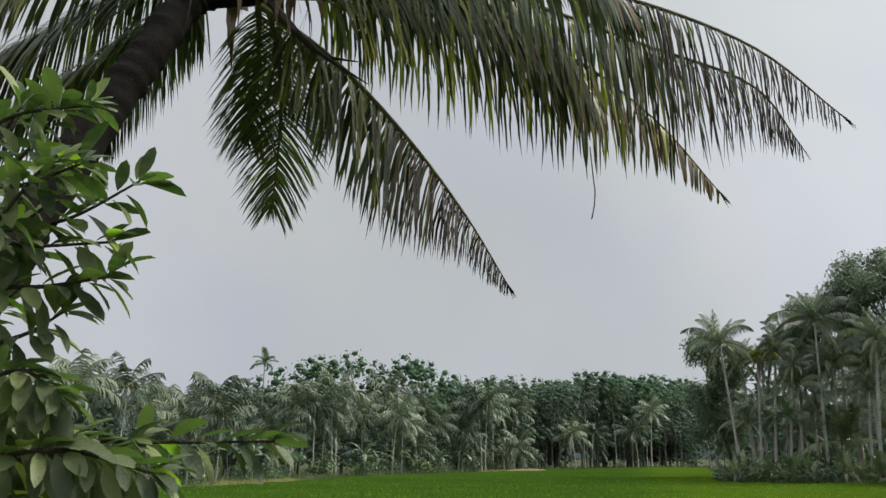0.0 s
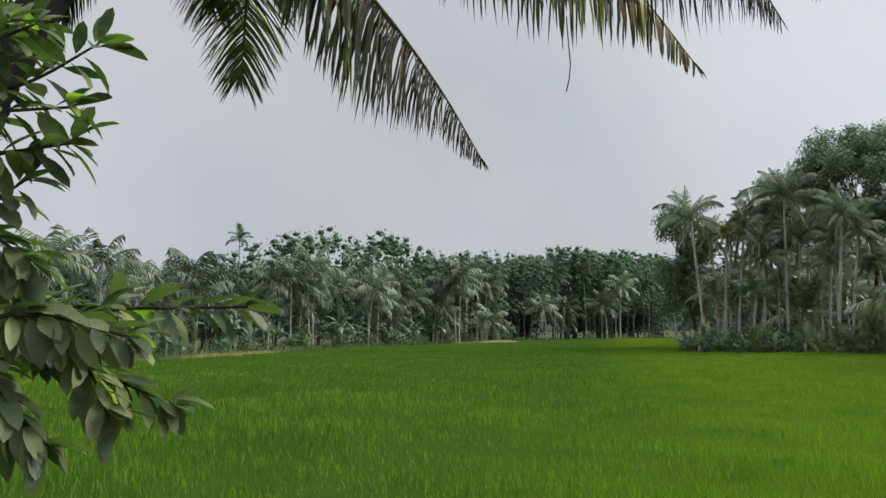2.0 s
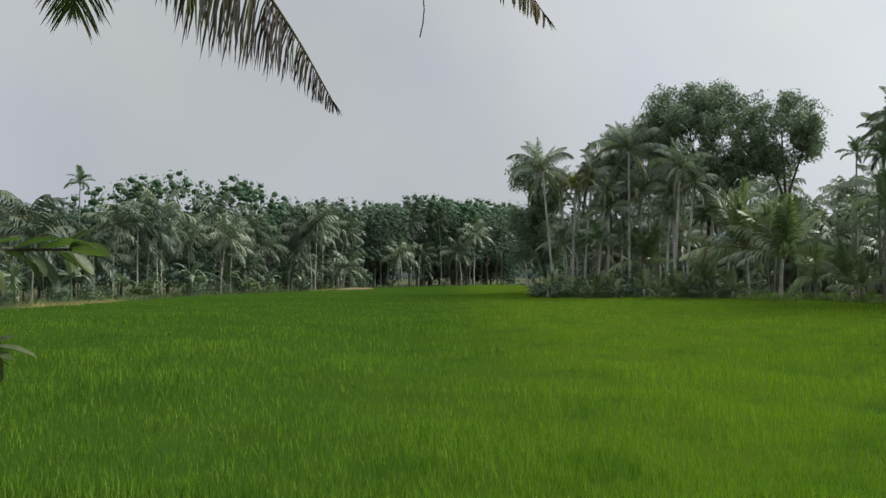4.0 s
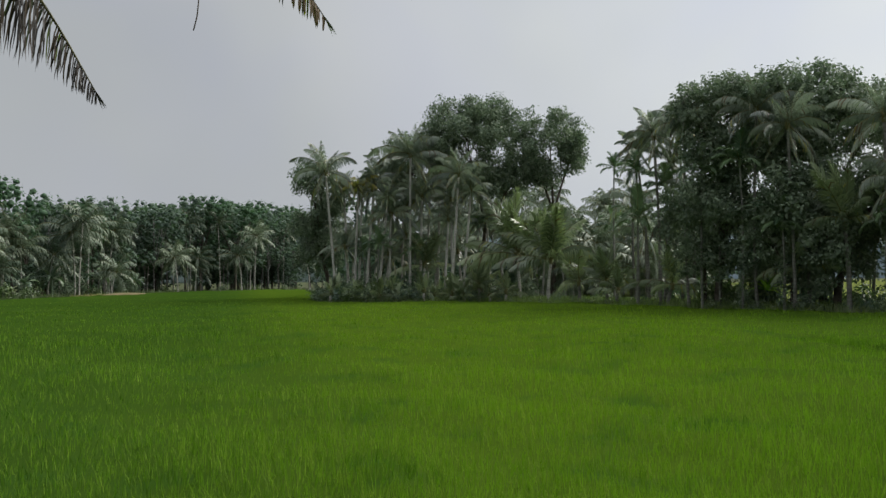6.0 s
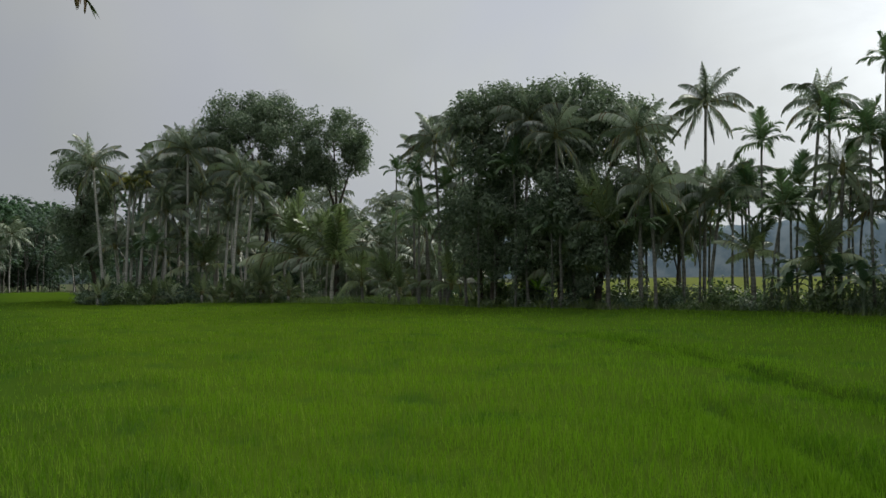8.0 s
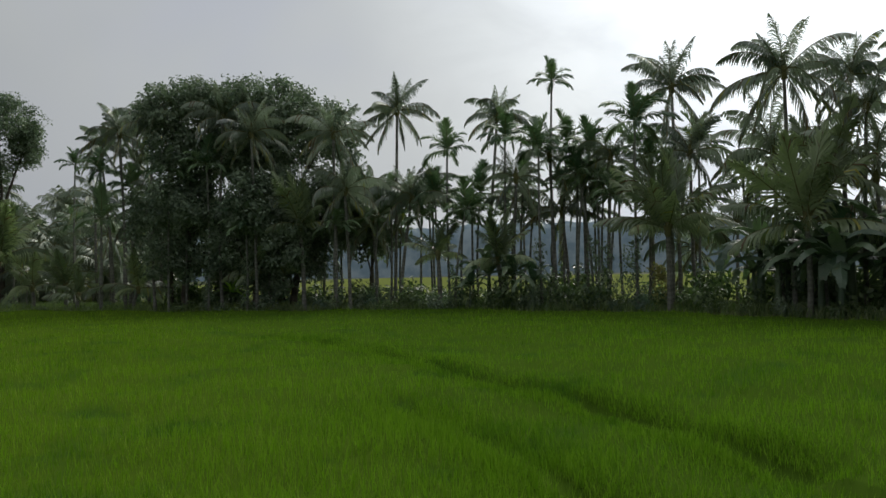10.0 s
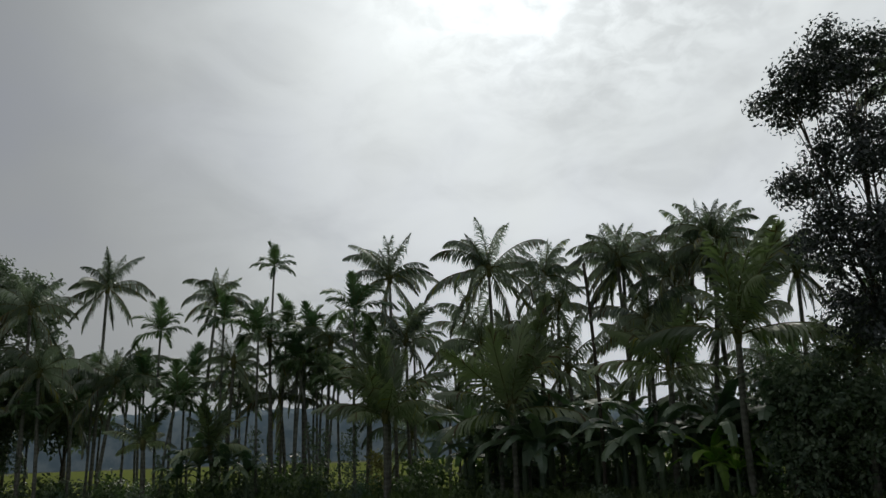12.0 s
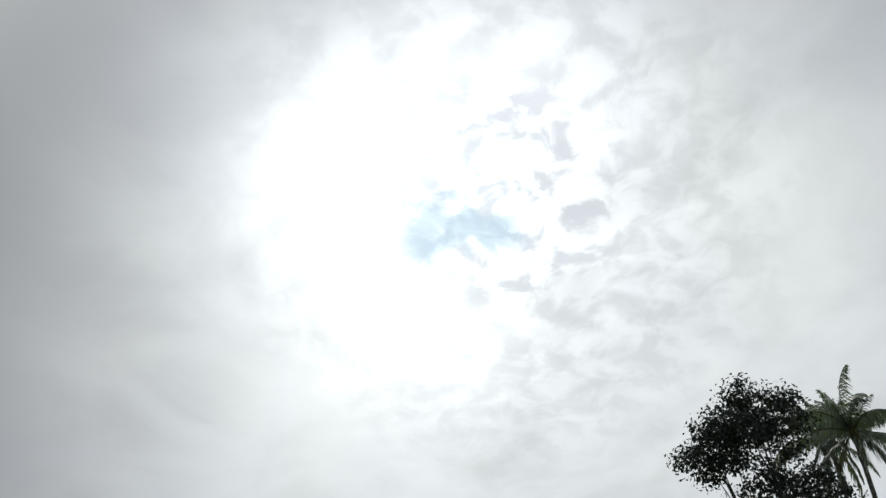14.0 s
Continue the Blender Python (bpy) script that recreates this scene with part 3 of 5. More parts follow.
def grid_mesh(name, xs, ys, height, keep, mat):
    X, Y = np.meshgrid(xs, ys, indexing="ij")
    Z = height(X, Y)
    idx = np.arange(X.size).reshape(X.shape)
    a, b, c, d = idx[:-1, :-1].ravel(), idx[1:, :-1].ravel(), idx[1:, 1:].ravel(), idx[:-1, 1:].ravel()
    ok = keep((X.ravel()[a] + X.ravel()[c]) / 2, (Y.ravel()[a] + Y.ravel()[c]) / 2)
    a, b, c, d = a[ok], b[ok], c[ok], d[ok]
    tris = np.concatenate([np.stack([a, b, c], 1), np.stack([a, c, d], 1)])
    used, inv = np.unique(tris, return_inverse=True)
    v = np.stack([X.ravel(), Y.ravel(), Z.ravel()], 1)[used]
    me = array_mesh(name, v, inv.reshape(-1, 3), [mat])
    me.polygons.foreach_set("use_smooth", [True] * len(tris))
    return me


def ground_height(x, y):
    """Flat fields, low banks under the trees, a higher bank where the camera stands."""
    bank = np.where(inside(x, y, FIELD), 0.0, 1.0)
    near = np.clip(1.2 - np.hypot(x + 1.0, y + 1.0) / 9.0, 0, 1)
    near = near * near * (3 - 2 * near)
    rough = 0.05 * np.sin(1.3 * x) * np.sin(1.1 * y + 0.5 * x)
    row = np.exp(-(away(x, y, np.array(EDGE_EAST) + np.array([2.5, 1.0])) / 3.0) ** 2)
    return bank * (0.95 * near + 0.28 * row + rough * row)


spread = lambda lo, hi, n: np.linspace(lo, hi, n)
gx = np.concatenate([-np.geomspace(60, 3000, 16)[::-1], spread(-58, 58, 117), np.geomspace(60, 3000, 16)])
gy = np.concatenate([-np.geomspace(40, 3000, 16)[::-1], spread(-38, 180, 190), np.geomspace(184, 3000, 14)])
ground = new("ground", grid_mesh("ground", gx, gy, ground_height, lambda x, y: np.ones(x.shape, bool), SOIL))
tagged(ground, "flat earthy ground with low weedy banks between fields", "ground", kind="structure")

rx = np.concatenate([np.arange(-70, -4, 1.0), np.arange(-4, 26, 0.2), np.arange(26, 52, 0.7)])
ry = np.concatenate([np.arange(-30, -6, 1.0), np.arange(-6, 26, 0.2), np.arange(26, 170, 0.9)])
BORDER = np.concatenate([FIELD, FIELD[:1]])
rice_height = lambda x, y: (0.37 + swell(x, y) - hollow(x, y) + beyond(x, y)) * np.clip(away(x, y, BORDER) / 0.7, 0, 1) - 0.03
bed = new("rice_canopy", grid_mesh("rice_canopy", rx, ry, rice_height, lambda x, y: inside(x, y, FIELD), RICE_BED_SHADED))
tagged(bed, "dense green rice crop filling a flat paddy field, coloured darker as shade between plants", "rice field", kind="stuff")


def blades(name, x, y, z, tall, wide, lean, mat, rng):
    """Narrow bent leaves: a quad and a point each."""
    n = len(x)
    p = np.stack([x, y, z], 1)
    a = rng.uniform(0, 2 * np.pi, n)
    out = np.stack([np.cos(a), np.sin(a), np.zeros(n)], 1)
    q = rng.uniform(0, 2 * np.pi, n)
    side = np.stack([np.cos(q), np.sin(q), np.zeros(n)], 1) * wide[:, None] / 2
    up = np.array([0, 0, 1.0])
    ln = (lean * rng.uniform(0.2, 1.0, n))[:, None]
    m = p + up * (tall * 0.62)[:, None] + out * ln * (tall * 0.35)[:, None]
    t = p + up * (tall * (1 - 0.25 * ln[:, 0]))[:, None] + out * ln * tall[:, None]
    v = np.stack([p - side, p + side, m + side * 0.8, m - side * 0.8, t], 1).reshape(-1, 3)
    k = np.arange(n)[:, None] * 5
    tris = np.concatenate([k + [[0, 1, 2]], k + [[0, 2, 3]], k + [[3, 2, 4]]])
    return array_mesh(name, v, tris, [mat])


def rice_leaves():
    rng = np.random.RandomState(11)
    n = 240000
    r = np.exp(rng.uniform(np.log(5.0), np.log(150.0), n) * 1.0)
    a = rng.uniform(radians(-128), radians(32), n)
    x, y = -r * np.sin(a), r * np.cos(a)
    # gather into tufts
    tuft = 0.11 + 0.002 * r
    x = np.round(x / tuft) * tuft + rng.normal(size=n) * tuft * 0.27
    y = np.round(y / tuft) * tuft + rng.normal(size=n) * tuft * 0.27
    ok = inside(x, y, FIELD) & (rng.uniform(size=n) > np.minimum(hollow(x, y), 0.18))
    x, y, r = x[ok], y[ok], r[ok]
    # thicker growth on the sides of the ditch and the rut
    for line, many in ((DITCH, 15000), (RUT, 9000)):
        u = rng.uniform(0, len(line) - 1.001, many)
        i = u.astype(int)
        p = line[i] + (line[i + 1] - line[i]) * (u - i)[:, None] + rng.normal(size=(many, 2)) * (0.34 if line is DITCH else 0.5)
        p = p[away(p[:, 0], p[:, 1], line) > 0.14]
        x, y, r = np.append(x, p[:, 0]), np.append(y, p[:, 1]), np.append(r, np.hypot(p[:, 0], p[:, 1]))
    # the strip below the bank
    x0, y0 = rng.uniform(-14, 10, 16000), rng.uniform(-14, 9, 16000)
    near = (np.hypot(x0, y0) < 5.2 + 6 * (y0 < 0)) & inside(x0, y0, FIELD)
    x, y, r = np.append(x, x0[near]), np.append(y, y0[near]), np.append(r, np.hypot(x0, y0)[near])
    tall = rng.uniform(0.18, 0.37, len(x)) * (1 + 0.24 * swell(x, y) / 0.1) * np.clip(1.2 - r / 160, 0.3, 1)
    wide = 0.0066 + 0.00046 * r
    return blades("rice_leaves", x, y, rice_height(x, y) - 0.12, tall, wide, 0.36, RICE, rng)


rice = new("rice_plants", rice_leaves())
tagged(rice, "upright narrow green leaves of young rice plants", "rice plants", kind="stuff")

# the next paddy, past the row of palms
second = np.array([(52, 70), (56, -40), (300, -90), (330, 230), (120, 150)], float)
sx = np.concatenate([np.arange(50, 90, 1.5), np.arange(90, 335, 8.0)])
sy = np.arange(-92, 232, 10.0)
next_field = new("rice_canopy", grid_mesh("rice_canopy", sx, sy, lambda x, y: 0.4 + 0.04 * np.sin(0.3 * x) * np.sin(0.23 * y), lambda x, y: inside(x, y, second), leafy("rice_canopy_light", (0.095, 0.125, 0.035), (0.15, 0.175, 0.05), rough=0.8, clear=0.15, scale=0.04, gloss=0.0)))
tagged(next_field, "pale yellow-green paddy beyond the row of palms", "rice field", kind="stuff")


def hill_mesh(az0, az1, dist, low, high, seed):
    """A long low wooded ridge far off, uneven along its top."""
    rng = random.Random(seed)
    h = Heap()
    n = 260
    for i in range(n + 1):
        a = radians(az0 + (az1 - az0) * i / n)
        tall = dist * math.tan(radians(low + (high - low) * (0.5 + 0.5 * math.sin(i * 0.045 + seed))))
        tall *= 1 + 0.05 * noise.noise((i * 0.35, seed, 0)) + 0.05 * noise.noise((i * 1.3, seed, 2)) + rng.uniform(-0.015, 0.015)
        for k, (back_off, part_up) in enumerate(((0, -0.05), (6, 0.45), (16, 0.85), (34, 1.0), (90, 0.9))):
            d = dist + back_off
            h.v.append(Vector((math.sin(a) * d, math.cos(a) * d, 1.0 + tall * part_up)))
        if i:
            for k in range(4):
                s = (i - 1) * 5 + k
                h.f.append((s, s + 5, s + 6, s + 1))
                h.m.append(0)
    return h


# Air haze is painted into the ridge colour, with some glow added.
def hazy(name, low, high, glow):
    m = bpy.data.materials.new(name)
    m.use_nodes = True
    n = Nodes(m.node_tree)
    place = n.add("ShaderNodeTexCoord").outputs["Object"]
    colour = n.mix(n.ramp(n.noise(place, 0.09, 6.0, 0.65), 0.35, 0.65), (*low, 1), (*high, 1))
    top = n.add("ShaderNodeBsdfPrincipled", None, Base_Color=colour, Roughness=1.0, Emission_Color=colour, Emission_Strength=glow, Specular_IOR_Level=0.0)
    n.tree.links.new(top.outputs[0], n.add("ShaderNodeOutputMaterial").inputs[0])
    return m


HAZE = hazy("distant_wood_haze", (0.075, 0.105, 0.125), (0.12, 0.15, 0.165), 0.47)
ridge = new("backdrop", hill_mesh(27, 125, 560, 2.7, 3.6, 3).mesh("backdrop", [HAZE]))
tagged(ridge, "wooded ridge beyond the fields with blue-grey haze painted in its colour", "distant wood", kind="structure")
HAZE_GREEN = hazy("distant_green_wood_haze", (0.05, 0.068, 0.064), (0.08, 0.10, 0.092), 0.45)
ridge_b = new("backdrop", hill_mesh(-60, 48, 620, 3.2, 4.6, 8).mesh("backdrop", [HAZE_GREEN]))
tagged(ridge_b, "wooded ridge far behind the palm groves with haze painted in its colour", "distant wood", kind="structure")


# ---- the palm and the bush beside the camera ----
def near_palm():
    rnd = random.Random(21)
    base = Vector((-2.9, 3.2, 0.85))
    tree = thing("coconut_palm", *base, "leaning coconut palm with dark trunk and browning fronds overhead", "palm tree")
    path = [p - base for p in passing([(-2.95, 2.9, 0.6), (-2.7, 3.0, 1.7), (-1.98, 3.47, 3.07), (-1.89, 3.75, 3.58), (-1.79, 3.97, 4.03), (-1.71, 4.11, 4.34), (-1.6, 4.26, 4.69), (-1.48, 4.46, 5.1), (-1.2, 4.6, 5.3)], 96)]
    h = Heap()
    radii = [0.106 - 0.010 * i / 95 + (0.010 if i % 3 == 0 else 0.0) + rnd.uniform(-0.008, 0.008) for i in range(96)]
    radii[0], radii[1] = 0.28, 0.22
    h.tube(path, radii, 16)
    part("trunk", h.mesh("trunk", [BACKLIT_BARK]), tree)
    mats = [COCO_BACKLIT, NEAR_STALK, COCO_DRY, COCO_PALE, COCO_WITHERED_BACKLIT]
    hub = Vector((-1.17, 4.6, 5.32)) - base
    h = Heap()
    ahead = (path[-1] - path[-9]).normalized()
    h.tube([path[-9], path[-1], path[-1] + ahead * 0.15, path[-1] + ahead * 0.45, path[-1] + ahead * 0.8 + Vector((0, 0, 0.2))], [0.10, 0.15, 0.17, 0.12, 0.02], 12)
    for k in range(22):
        a = k * 0.9 + 0.3
        drop = rnd.uniform(0.2, 0.6)
        out = Vector((math.cos(a), math.sin(a), 0))
        h.strip([hub + out * 0.2 + Vector((0, 0, -0.1)), hub + out * 0.3 + Vector((0, 0, 0.1)), hub + out * 0.36 + Vector((0, 0, -0.12)), hub + out * (0.3 + rnd.uniform(-0.1, 0.1)) + Vector((0, 0, -drop))], [Vector((-out.y, out.x, 0))] * 4, [0.12, 0.09, 0.05, 0], 1)
    part("crown_shaft", h.mesh("crown_shaft", [BACKLIT_BARK, COCO_DRY]), tree, None, "fibrous brown crown with dry leaf sheaths")
    for k, (spine, droop, dry, longest) in enumerate(NEAR_FRONDS):
        pts = [p - base for p in passing(spine, 26)]
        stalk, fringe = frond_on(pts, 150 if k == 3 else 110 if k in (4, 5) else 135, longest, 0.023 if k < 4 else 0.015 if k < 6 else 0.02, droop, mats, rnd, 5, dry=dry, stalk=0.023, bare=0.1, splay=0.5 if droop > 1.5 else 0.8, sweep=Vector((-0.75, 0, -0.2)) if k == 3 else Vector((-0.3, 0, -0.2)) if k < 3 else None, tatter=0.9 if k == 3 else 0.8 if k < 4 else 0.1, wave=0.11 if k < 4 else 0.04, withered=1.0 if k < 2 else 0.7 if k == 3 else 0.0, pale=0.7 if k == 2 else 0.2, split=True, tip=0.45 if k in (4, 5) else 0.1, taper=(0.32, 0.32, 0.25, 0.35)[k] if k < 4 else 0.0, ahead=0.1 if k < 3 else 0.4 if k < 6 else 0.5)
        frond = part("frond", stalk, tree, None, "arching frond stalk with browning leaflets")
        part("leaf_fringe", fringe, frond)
    for a, b, c in (((-0.95, 4.66, 5.08), (-0.78, 4.84, 4.95), (-0.52, 4.9, 4.92)), ((-0.95, 4.66, 5.06), (-0.74, 4.84, 4.93), (-0.47, 4.9, 4.77))):
        h = Heap()
        h.tube([p - base for p in passing([tuple(hub + base), a, b, c], 9)], [0.028, 0.027, 0.025, 0.022, 0.02, 0.016, 0.012, 0.008, 0.003], 6)
        part("flower_stalk", h.mesh("flower_stalk", [COCO_WITHERED_BACKLIT]), tree, None, "dark dry bare flower stalk")
    for k in range(7):
        h = Heap()
        top = Vector((-0.98 + 0.045 * k, 4.42 + 0.03 * (k % 3), 5.22)) - base
        drop = (0.2, 0.3, 0.36, 0.26, 0.38, 0.3, 0.2)[k]
        pts = [top + Vector((0.05 * q * (k - 2) * 0.4 + 0.012 * math.sin(5 * q + k), -0.04 * math.sin(3 * q), -drop * q)) for q in (0, 0.25, 0.5, 0.75, 1)]
        for off in (0.0, 0.006):
            h.strip([p + Vector((0, off, 0)) for p in pts], [Vector((math.cos(0.5 * k), math.sin(0.5 * k), 0))] * 5, [0.05, 0.055, 0.04, 0.022, 0])
        part("leaf_sheath", h.mesh("leaf_sheath", [SHEATH]), tree, None, "hanging dry brown fibrous leaf sheath")
    h = Heap()
    h.tube([p - base for p in passing([(0.98, 5.3, 4.5), (0.99, 5.3, 4.32), (1.0, 5.3, 4.15), (0.97, 5.3, 4.0)], 6)], [0.004] * 6, 4)
    part("loose_strand", h.mesh("loose_strand", [COCO_DRY]), tree, None, "thin dry strand hanging from a frond")
    return tree


NEAR_FRONDS = [
    ([(-1.16, 4.55, 5.23), (-0.08, 4.8, 5.64), (1.1, 4.67, 5.24), (1.78, 4.46, 4.8), (2.17, 4.28, 4.29)], 3.0, 0.6, 0.88),
    ([(-1.16, 4.55, 5.21), (0.14, 5.0, 5.5), (1.35, 5.02, 5.08), (1.95, 4.93, 4.77), (2.18, 4.83, 4.32)], 3.0, 0.7, 0.84),
    ([(-1.16, 4.55, 5.19), (-0.16, 5.0, 5.37), (0.76, 5.25, 5.19), (1.4, 5.32, 4.73), (1.82, 5.3, 4.18)], 3.0, 0.8, 0.84),
    ([(-1.1, 4.57, 5.13), (-0.68, 5.0, 4.96), (-0.22, 5.32, 4.55), (0.16, 5.52, 4.08), (0.44, 5.6, 3.62)], 2.4, 0.9, 0.73),
    ([(-1.07, 4.57, 5.2), (-1.07, 5.0, 5.05), (-1.1, 5.35, 4.81), (-1.17, 5.65, 4.53), (-1.24, 5.88, 4.27)], 0.5, 0.15, 0.52),
    ([(-1.11, 4.55, 5.2), (-1.17, 4.9, 5.12), (-1.24, 5.2, 4.97), (-1.31, 5.4, 4.82), (-1.37, 5.55, 4.68)], 0.8, 0.1, 0.5),
    ([(-1.29, 4.52, 5.17), (-1.71, 4.7, 5.11), (-2.12, 4.75, 4.85), (-2.5, 4.79, 4.61), (-2.78, 4.74, 4.37)], 1.2, 0.2, 0.62),
    ([(-1.29, 4.52, 5.21), (-1.7, 4.59, 5.45), (-2.18, 4.5, 5.43), (-2.48, 4.34, 5.18), (-2.65, 4.24, 4.91)], 2.0, 0.5, 0.62),
    ([(-1.16, 4.55, 5.23), (-0.49, 4.47, 5.76), (0.22, 4.29, 5.59), (0.68, 4.14, 5.23), (1.02, 4.08, 4.81)], 1.6, 0.2, 0.8),
    ([(-1.16, 4.55, 5.23), (-0.34, 4.89, 5.51), (0.36, 5.09, 5.4), (0.78, 5.14, 5.14), (1.03, 5.2, 4.78)], 2.4, 0.4, 0.85),
    ([(-1.29, 4.52, 5.19), (-1.69, 4.81, 5.23), (-2.0, 5.12, 5.16), (-2.25, 5.35, 4.89), (-2.36, 5.51, 4.59)], 1.6, 0.2, 0.6),
    ([(-1.32, 4.51, 5.21), (-1.95, 4.82, 5.37), (-2.49, 5.02, 5.26), (-2.88, 5.03, 5.03), (-3.18, 5.09, 4.82)], 1.6, 0.2, 0.75),
]
near_palm()


def leaf_blade(h, p, d, face, long, wide, curl, mat):
    """One leaf: folded along its midrib, pointed, bent down."""
    s = d.cross(face).normalized()
    up = s.cross(d).normalized()
    rows = []
    for t, wd in ((0.0, 0.04), (0.16, 0.46), (0.38, 0.9), (0.6, 1.0), (0.86, 0.68), (1.0, 0.0)):
        c = p + d * long * t - up * curl * long * t * t
        first = len(h.v)
        if wd > 0:
            lift = up * wide * 0.16 * wd
            h.v += [c - s * wide / 2 * wd + lift, c, c + s * wide / 2 * wd + lift]
            rows.append((first, first + 1, first + 2))
        else:
            h.v.append(c)
            rows.append((first,))
    for a, b in zip(rows[:-1], rows[1:]):
        if len(b) == 3:
            h.f += [(a[0], a[1], b[1], b[0]), (a[1], a[2], b[2], b[1])]
        else:
            h.f += [(a[0], a[1], b[0]), (a[1], a[2], b[0])]
        h.m += [mat, mat]


def leaf_mesh(wide, curl, mat):
    h = Heap()
    leaf_blade(h, Vector((0, 0, 0)), Vector((1, 0, 0)), Vector((0, 0, 1)), 1.0, wide, curl, 0)
    return h.mesh("leaf", [mat])


TWIGS_UP = [
    [(-0.92, 1.64, 2.93), (-0.75, 1.62, 2.96), (-0.61, 1.62, 3.04)], [(-0.96, 1.67, 3.04), (-0.84, 1.62, 3.11), (-0.78, 1.6, 3.19)],
    [(-0.88, 1.58, 2.8), (-0.74, 1.55, 2.81), (-0.63, 1.56, 2.83)], [(-0.9, 1.64, 2.70), (-0.79, 1.6, 2.73), (-0.72, 1.59, 2.77)],
    [(-0.89, 1.5, 2.97), (-0.76, 1.46, 2.98), (-0.66, 1.46, 3.02)], [(-0.93, 1.6, 2.91), (-0.79, 1.56, 2.89), (-0.64, 1.57, 2.90)],
    [(-0.97, 1.64, 3.13), (-0.86, 1.59, 3.17), (-0.72, 1.61, 3.2)], [(-0.87, 1.5, 2.85), (-0.78, 1.44, 2.92), (-0.71, 1.43, 3.01)],
    [(-0.95, 1.62, 2.95), (-0.83, 1.57, 2.93), (-0.74, 1.57, 3.0)],
]
TWIGS_LOW = [
    [(-0.94, 1.73, 2.55), (-0.67, 1.75, 2.53), (-0.35, 1.8, 2.53)], [(-0.93, 1.74, 2.54), (-0.7, 1.74, 2.43), (-0.49, 1.76, 2.33)],
    [(-0.81, 1.57, 2.43), (-0.71, 1.5, 2.37), (-0.64, 1.49, 2.29)], [(-0.85, 1.57, 2.63), (-0.75, 1.51, 2.65), (-0.68, 1.5, 2.61)],
    [(-0.81, 1.54, 2.49), (-0.65, 1.5, 2.51), (-0.5, 1.52, 2.47)], [(-0.89, 1.62, 2.62), (-0.77, 1.58, 2.58), (-0.68, 1.57, 2.53)],
    [(-0.89, 1.69, 2.49), (-0.73, 1.66, 2.49), (-0.59, 1.67, 2.53)],
    [(-0.8, 1.71, 2.49), (-0.65, 1.67, 2.43), (-0.58, 1.65, 2.33)],
]


def bush():
    rnd = random.Random(8)
    base = Vector((-1.3, 1.75, 0.85))
    tree = thing("bush", *base, "leafy green bush with oval leaves and a few yellow ones", "bush")
    stem = [p - base for p in passing([(-1.3, 1.75, 0.7), (-1.22, 1.7, 1.6), (-1.15, 1.66, 2.5), (-1.1, 1.62, 3.3)], 14)]
    h = Heap()
    h.tube(stem, [0.035 - 0.022 * i / 13 for i in range(14)], 9)
    part("stem", h.mesh("stem", [TWIG_BARK]), tree)
    shifted = [[(x - 0.1 - 0.02 * k, y + 0.08, z + 0.05 - 0.01 * k) for x, y, z in twig] for k, twig in enumerate(TWIGS_UP)]
    single, twigs = [], []
    for twig_no, twig in enumerate(TWIGS_UP + TWIGS_LOW + shifted[1::2]):
        start = Vector((-1.15, 1.67, min(3.2, twig[0][2] - 0.12)))
        pts = [p - base for p in passing([tuple(start)] + twig, 24)]
        h = Heap()
        h.tube(pts, [0.007 - 0.0045 * i / 23 for i in range(24)], 6, 1)
        count = int((72 if twig in TWIGS_LOW else 38) * sum((b - a).length for a, b in zip(pts[:-1], pts[1:])))
        for k in range(count + 7):
            if k < count:
                u = (0.22 + 0.76 * (k + rnd.random() * 0.6) / count) * 23
            else:
                u = 22.9 - 0.08 * (k - count)
            i = min(22, int(u))
            p = pts[i].lerp(pts[i + 1], u - i)
            t = (pts[i + 1] - pts[i]).normalized()
            a = k * 2.4 + rnd.uniform(-0.4, 0.4)
            s = t.cross(Vector((0, 0, 1))).normalized()
            b = s.cross(t)
            d = (t * rnd.uniform(0.45, 1.0) + (s * math.cos(a) + b * math.sin(a)) * rnd.uniform(0.6, 1.0) + Vector((0, 0, -0.45 if k < count else 0.15))).normalized()
            face = (Vector((0, 0, 1)) + Vector((rnd.uniform(-1, 1), rnd.uniform(-1, 1), rnd.uniform(-0.3, 0.3))) * 0.5).normalized()
            long = rnd.uniform(0.060, 0.098) * (0.75 if k > count + 3 else 1.0)
            q = p + d * 0.008
            young = rnd.random() < 0.03
            if len(single) < 300 and (k >= count * 0.3) and twig_no % 2 == 0:
                single.append((twig_no, q, d, face, long, young))
            else:
                leaf_blade(h, q, d, face, long, long * rnd.uniform(0.34, 0.46), rnd.uniform(0.05, 0.5), 2 if young else 0)
        twigs.append(part("leafy_twig", h.mesh("leafy_twig", [BUSH, TWIG_BARK, BUSH_YELLOW]), tree))
    shapes = [leaf_mesh(w, c, BUSH_LEAF) for w, c in ((0.34, 0.05), (0.37, 0.2), (0.4, 0.1), (0.43, 0.35), (0.36, 0.3))]
    fresh = [leaf_mesh(w, c, BUSH_YELLOW) for w, c in ((0.36, 0.1), (0.42, 0.3))]
    for twig_no, q, d, face, long, young in single:
        side = d.cross(face).normalized()
        m = Matrix((d, -side, side.cross(d))).transposed().to_4x4()
        part("leaf", rnd.choice(fresh if young else shapes), twigs[twig_no], Matrix.Translation(q) @ m @ Matrix.Scale(long, 4), "young yellow-green leaf" if young else "")
    return tree


bush()


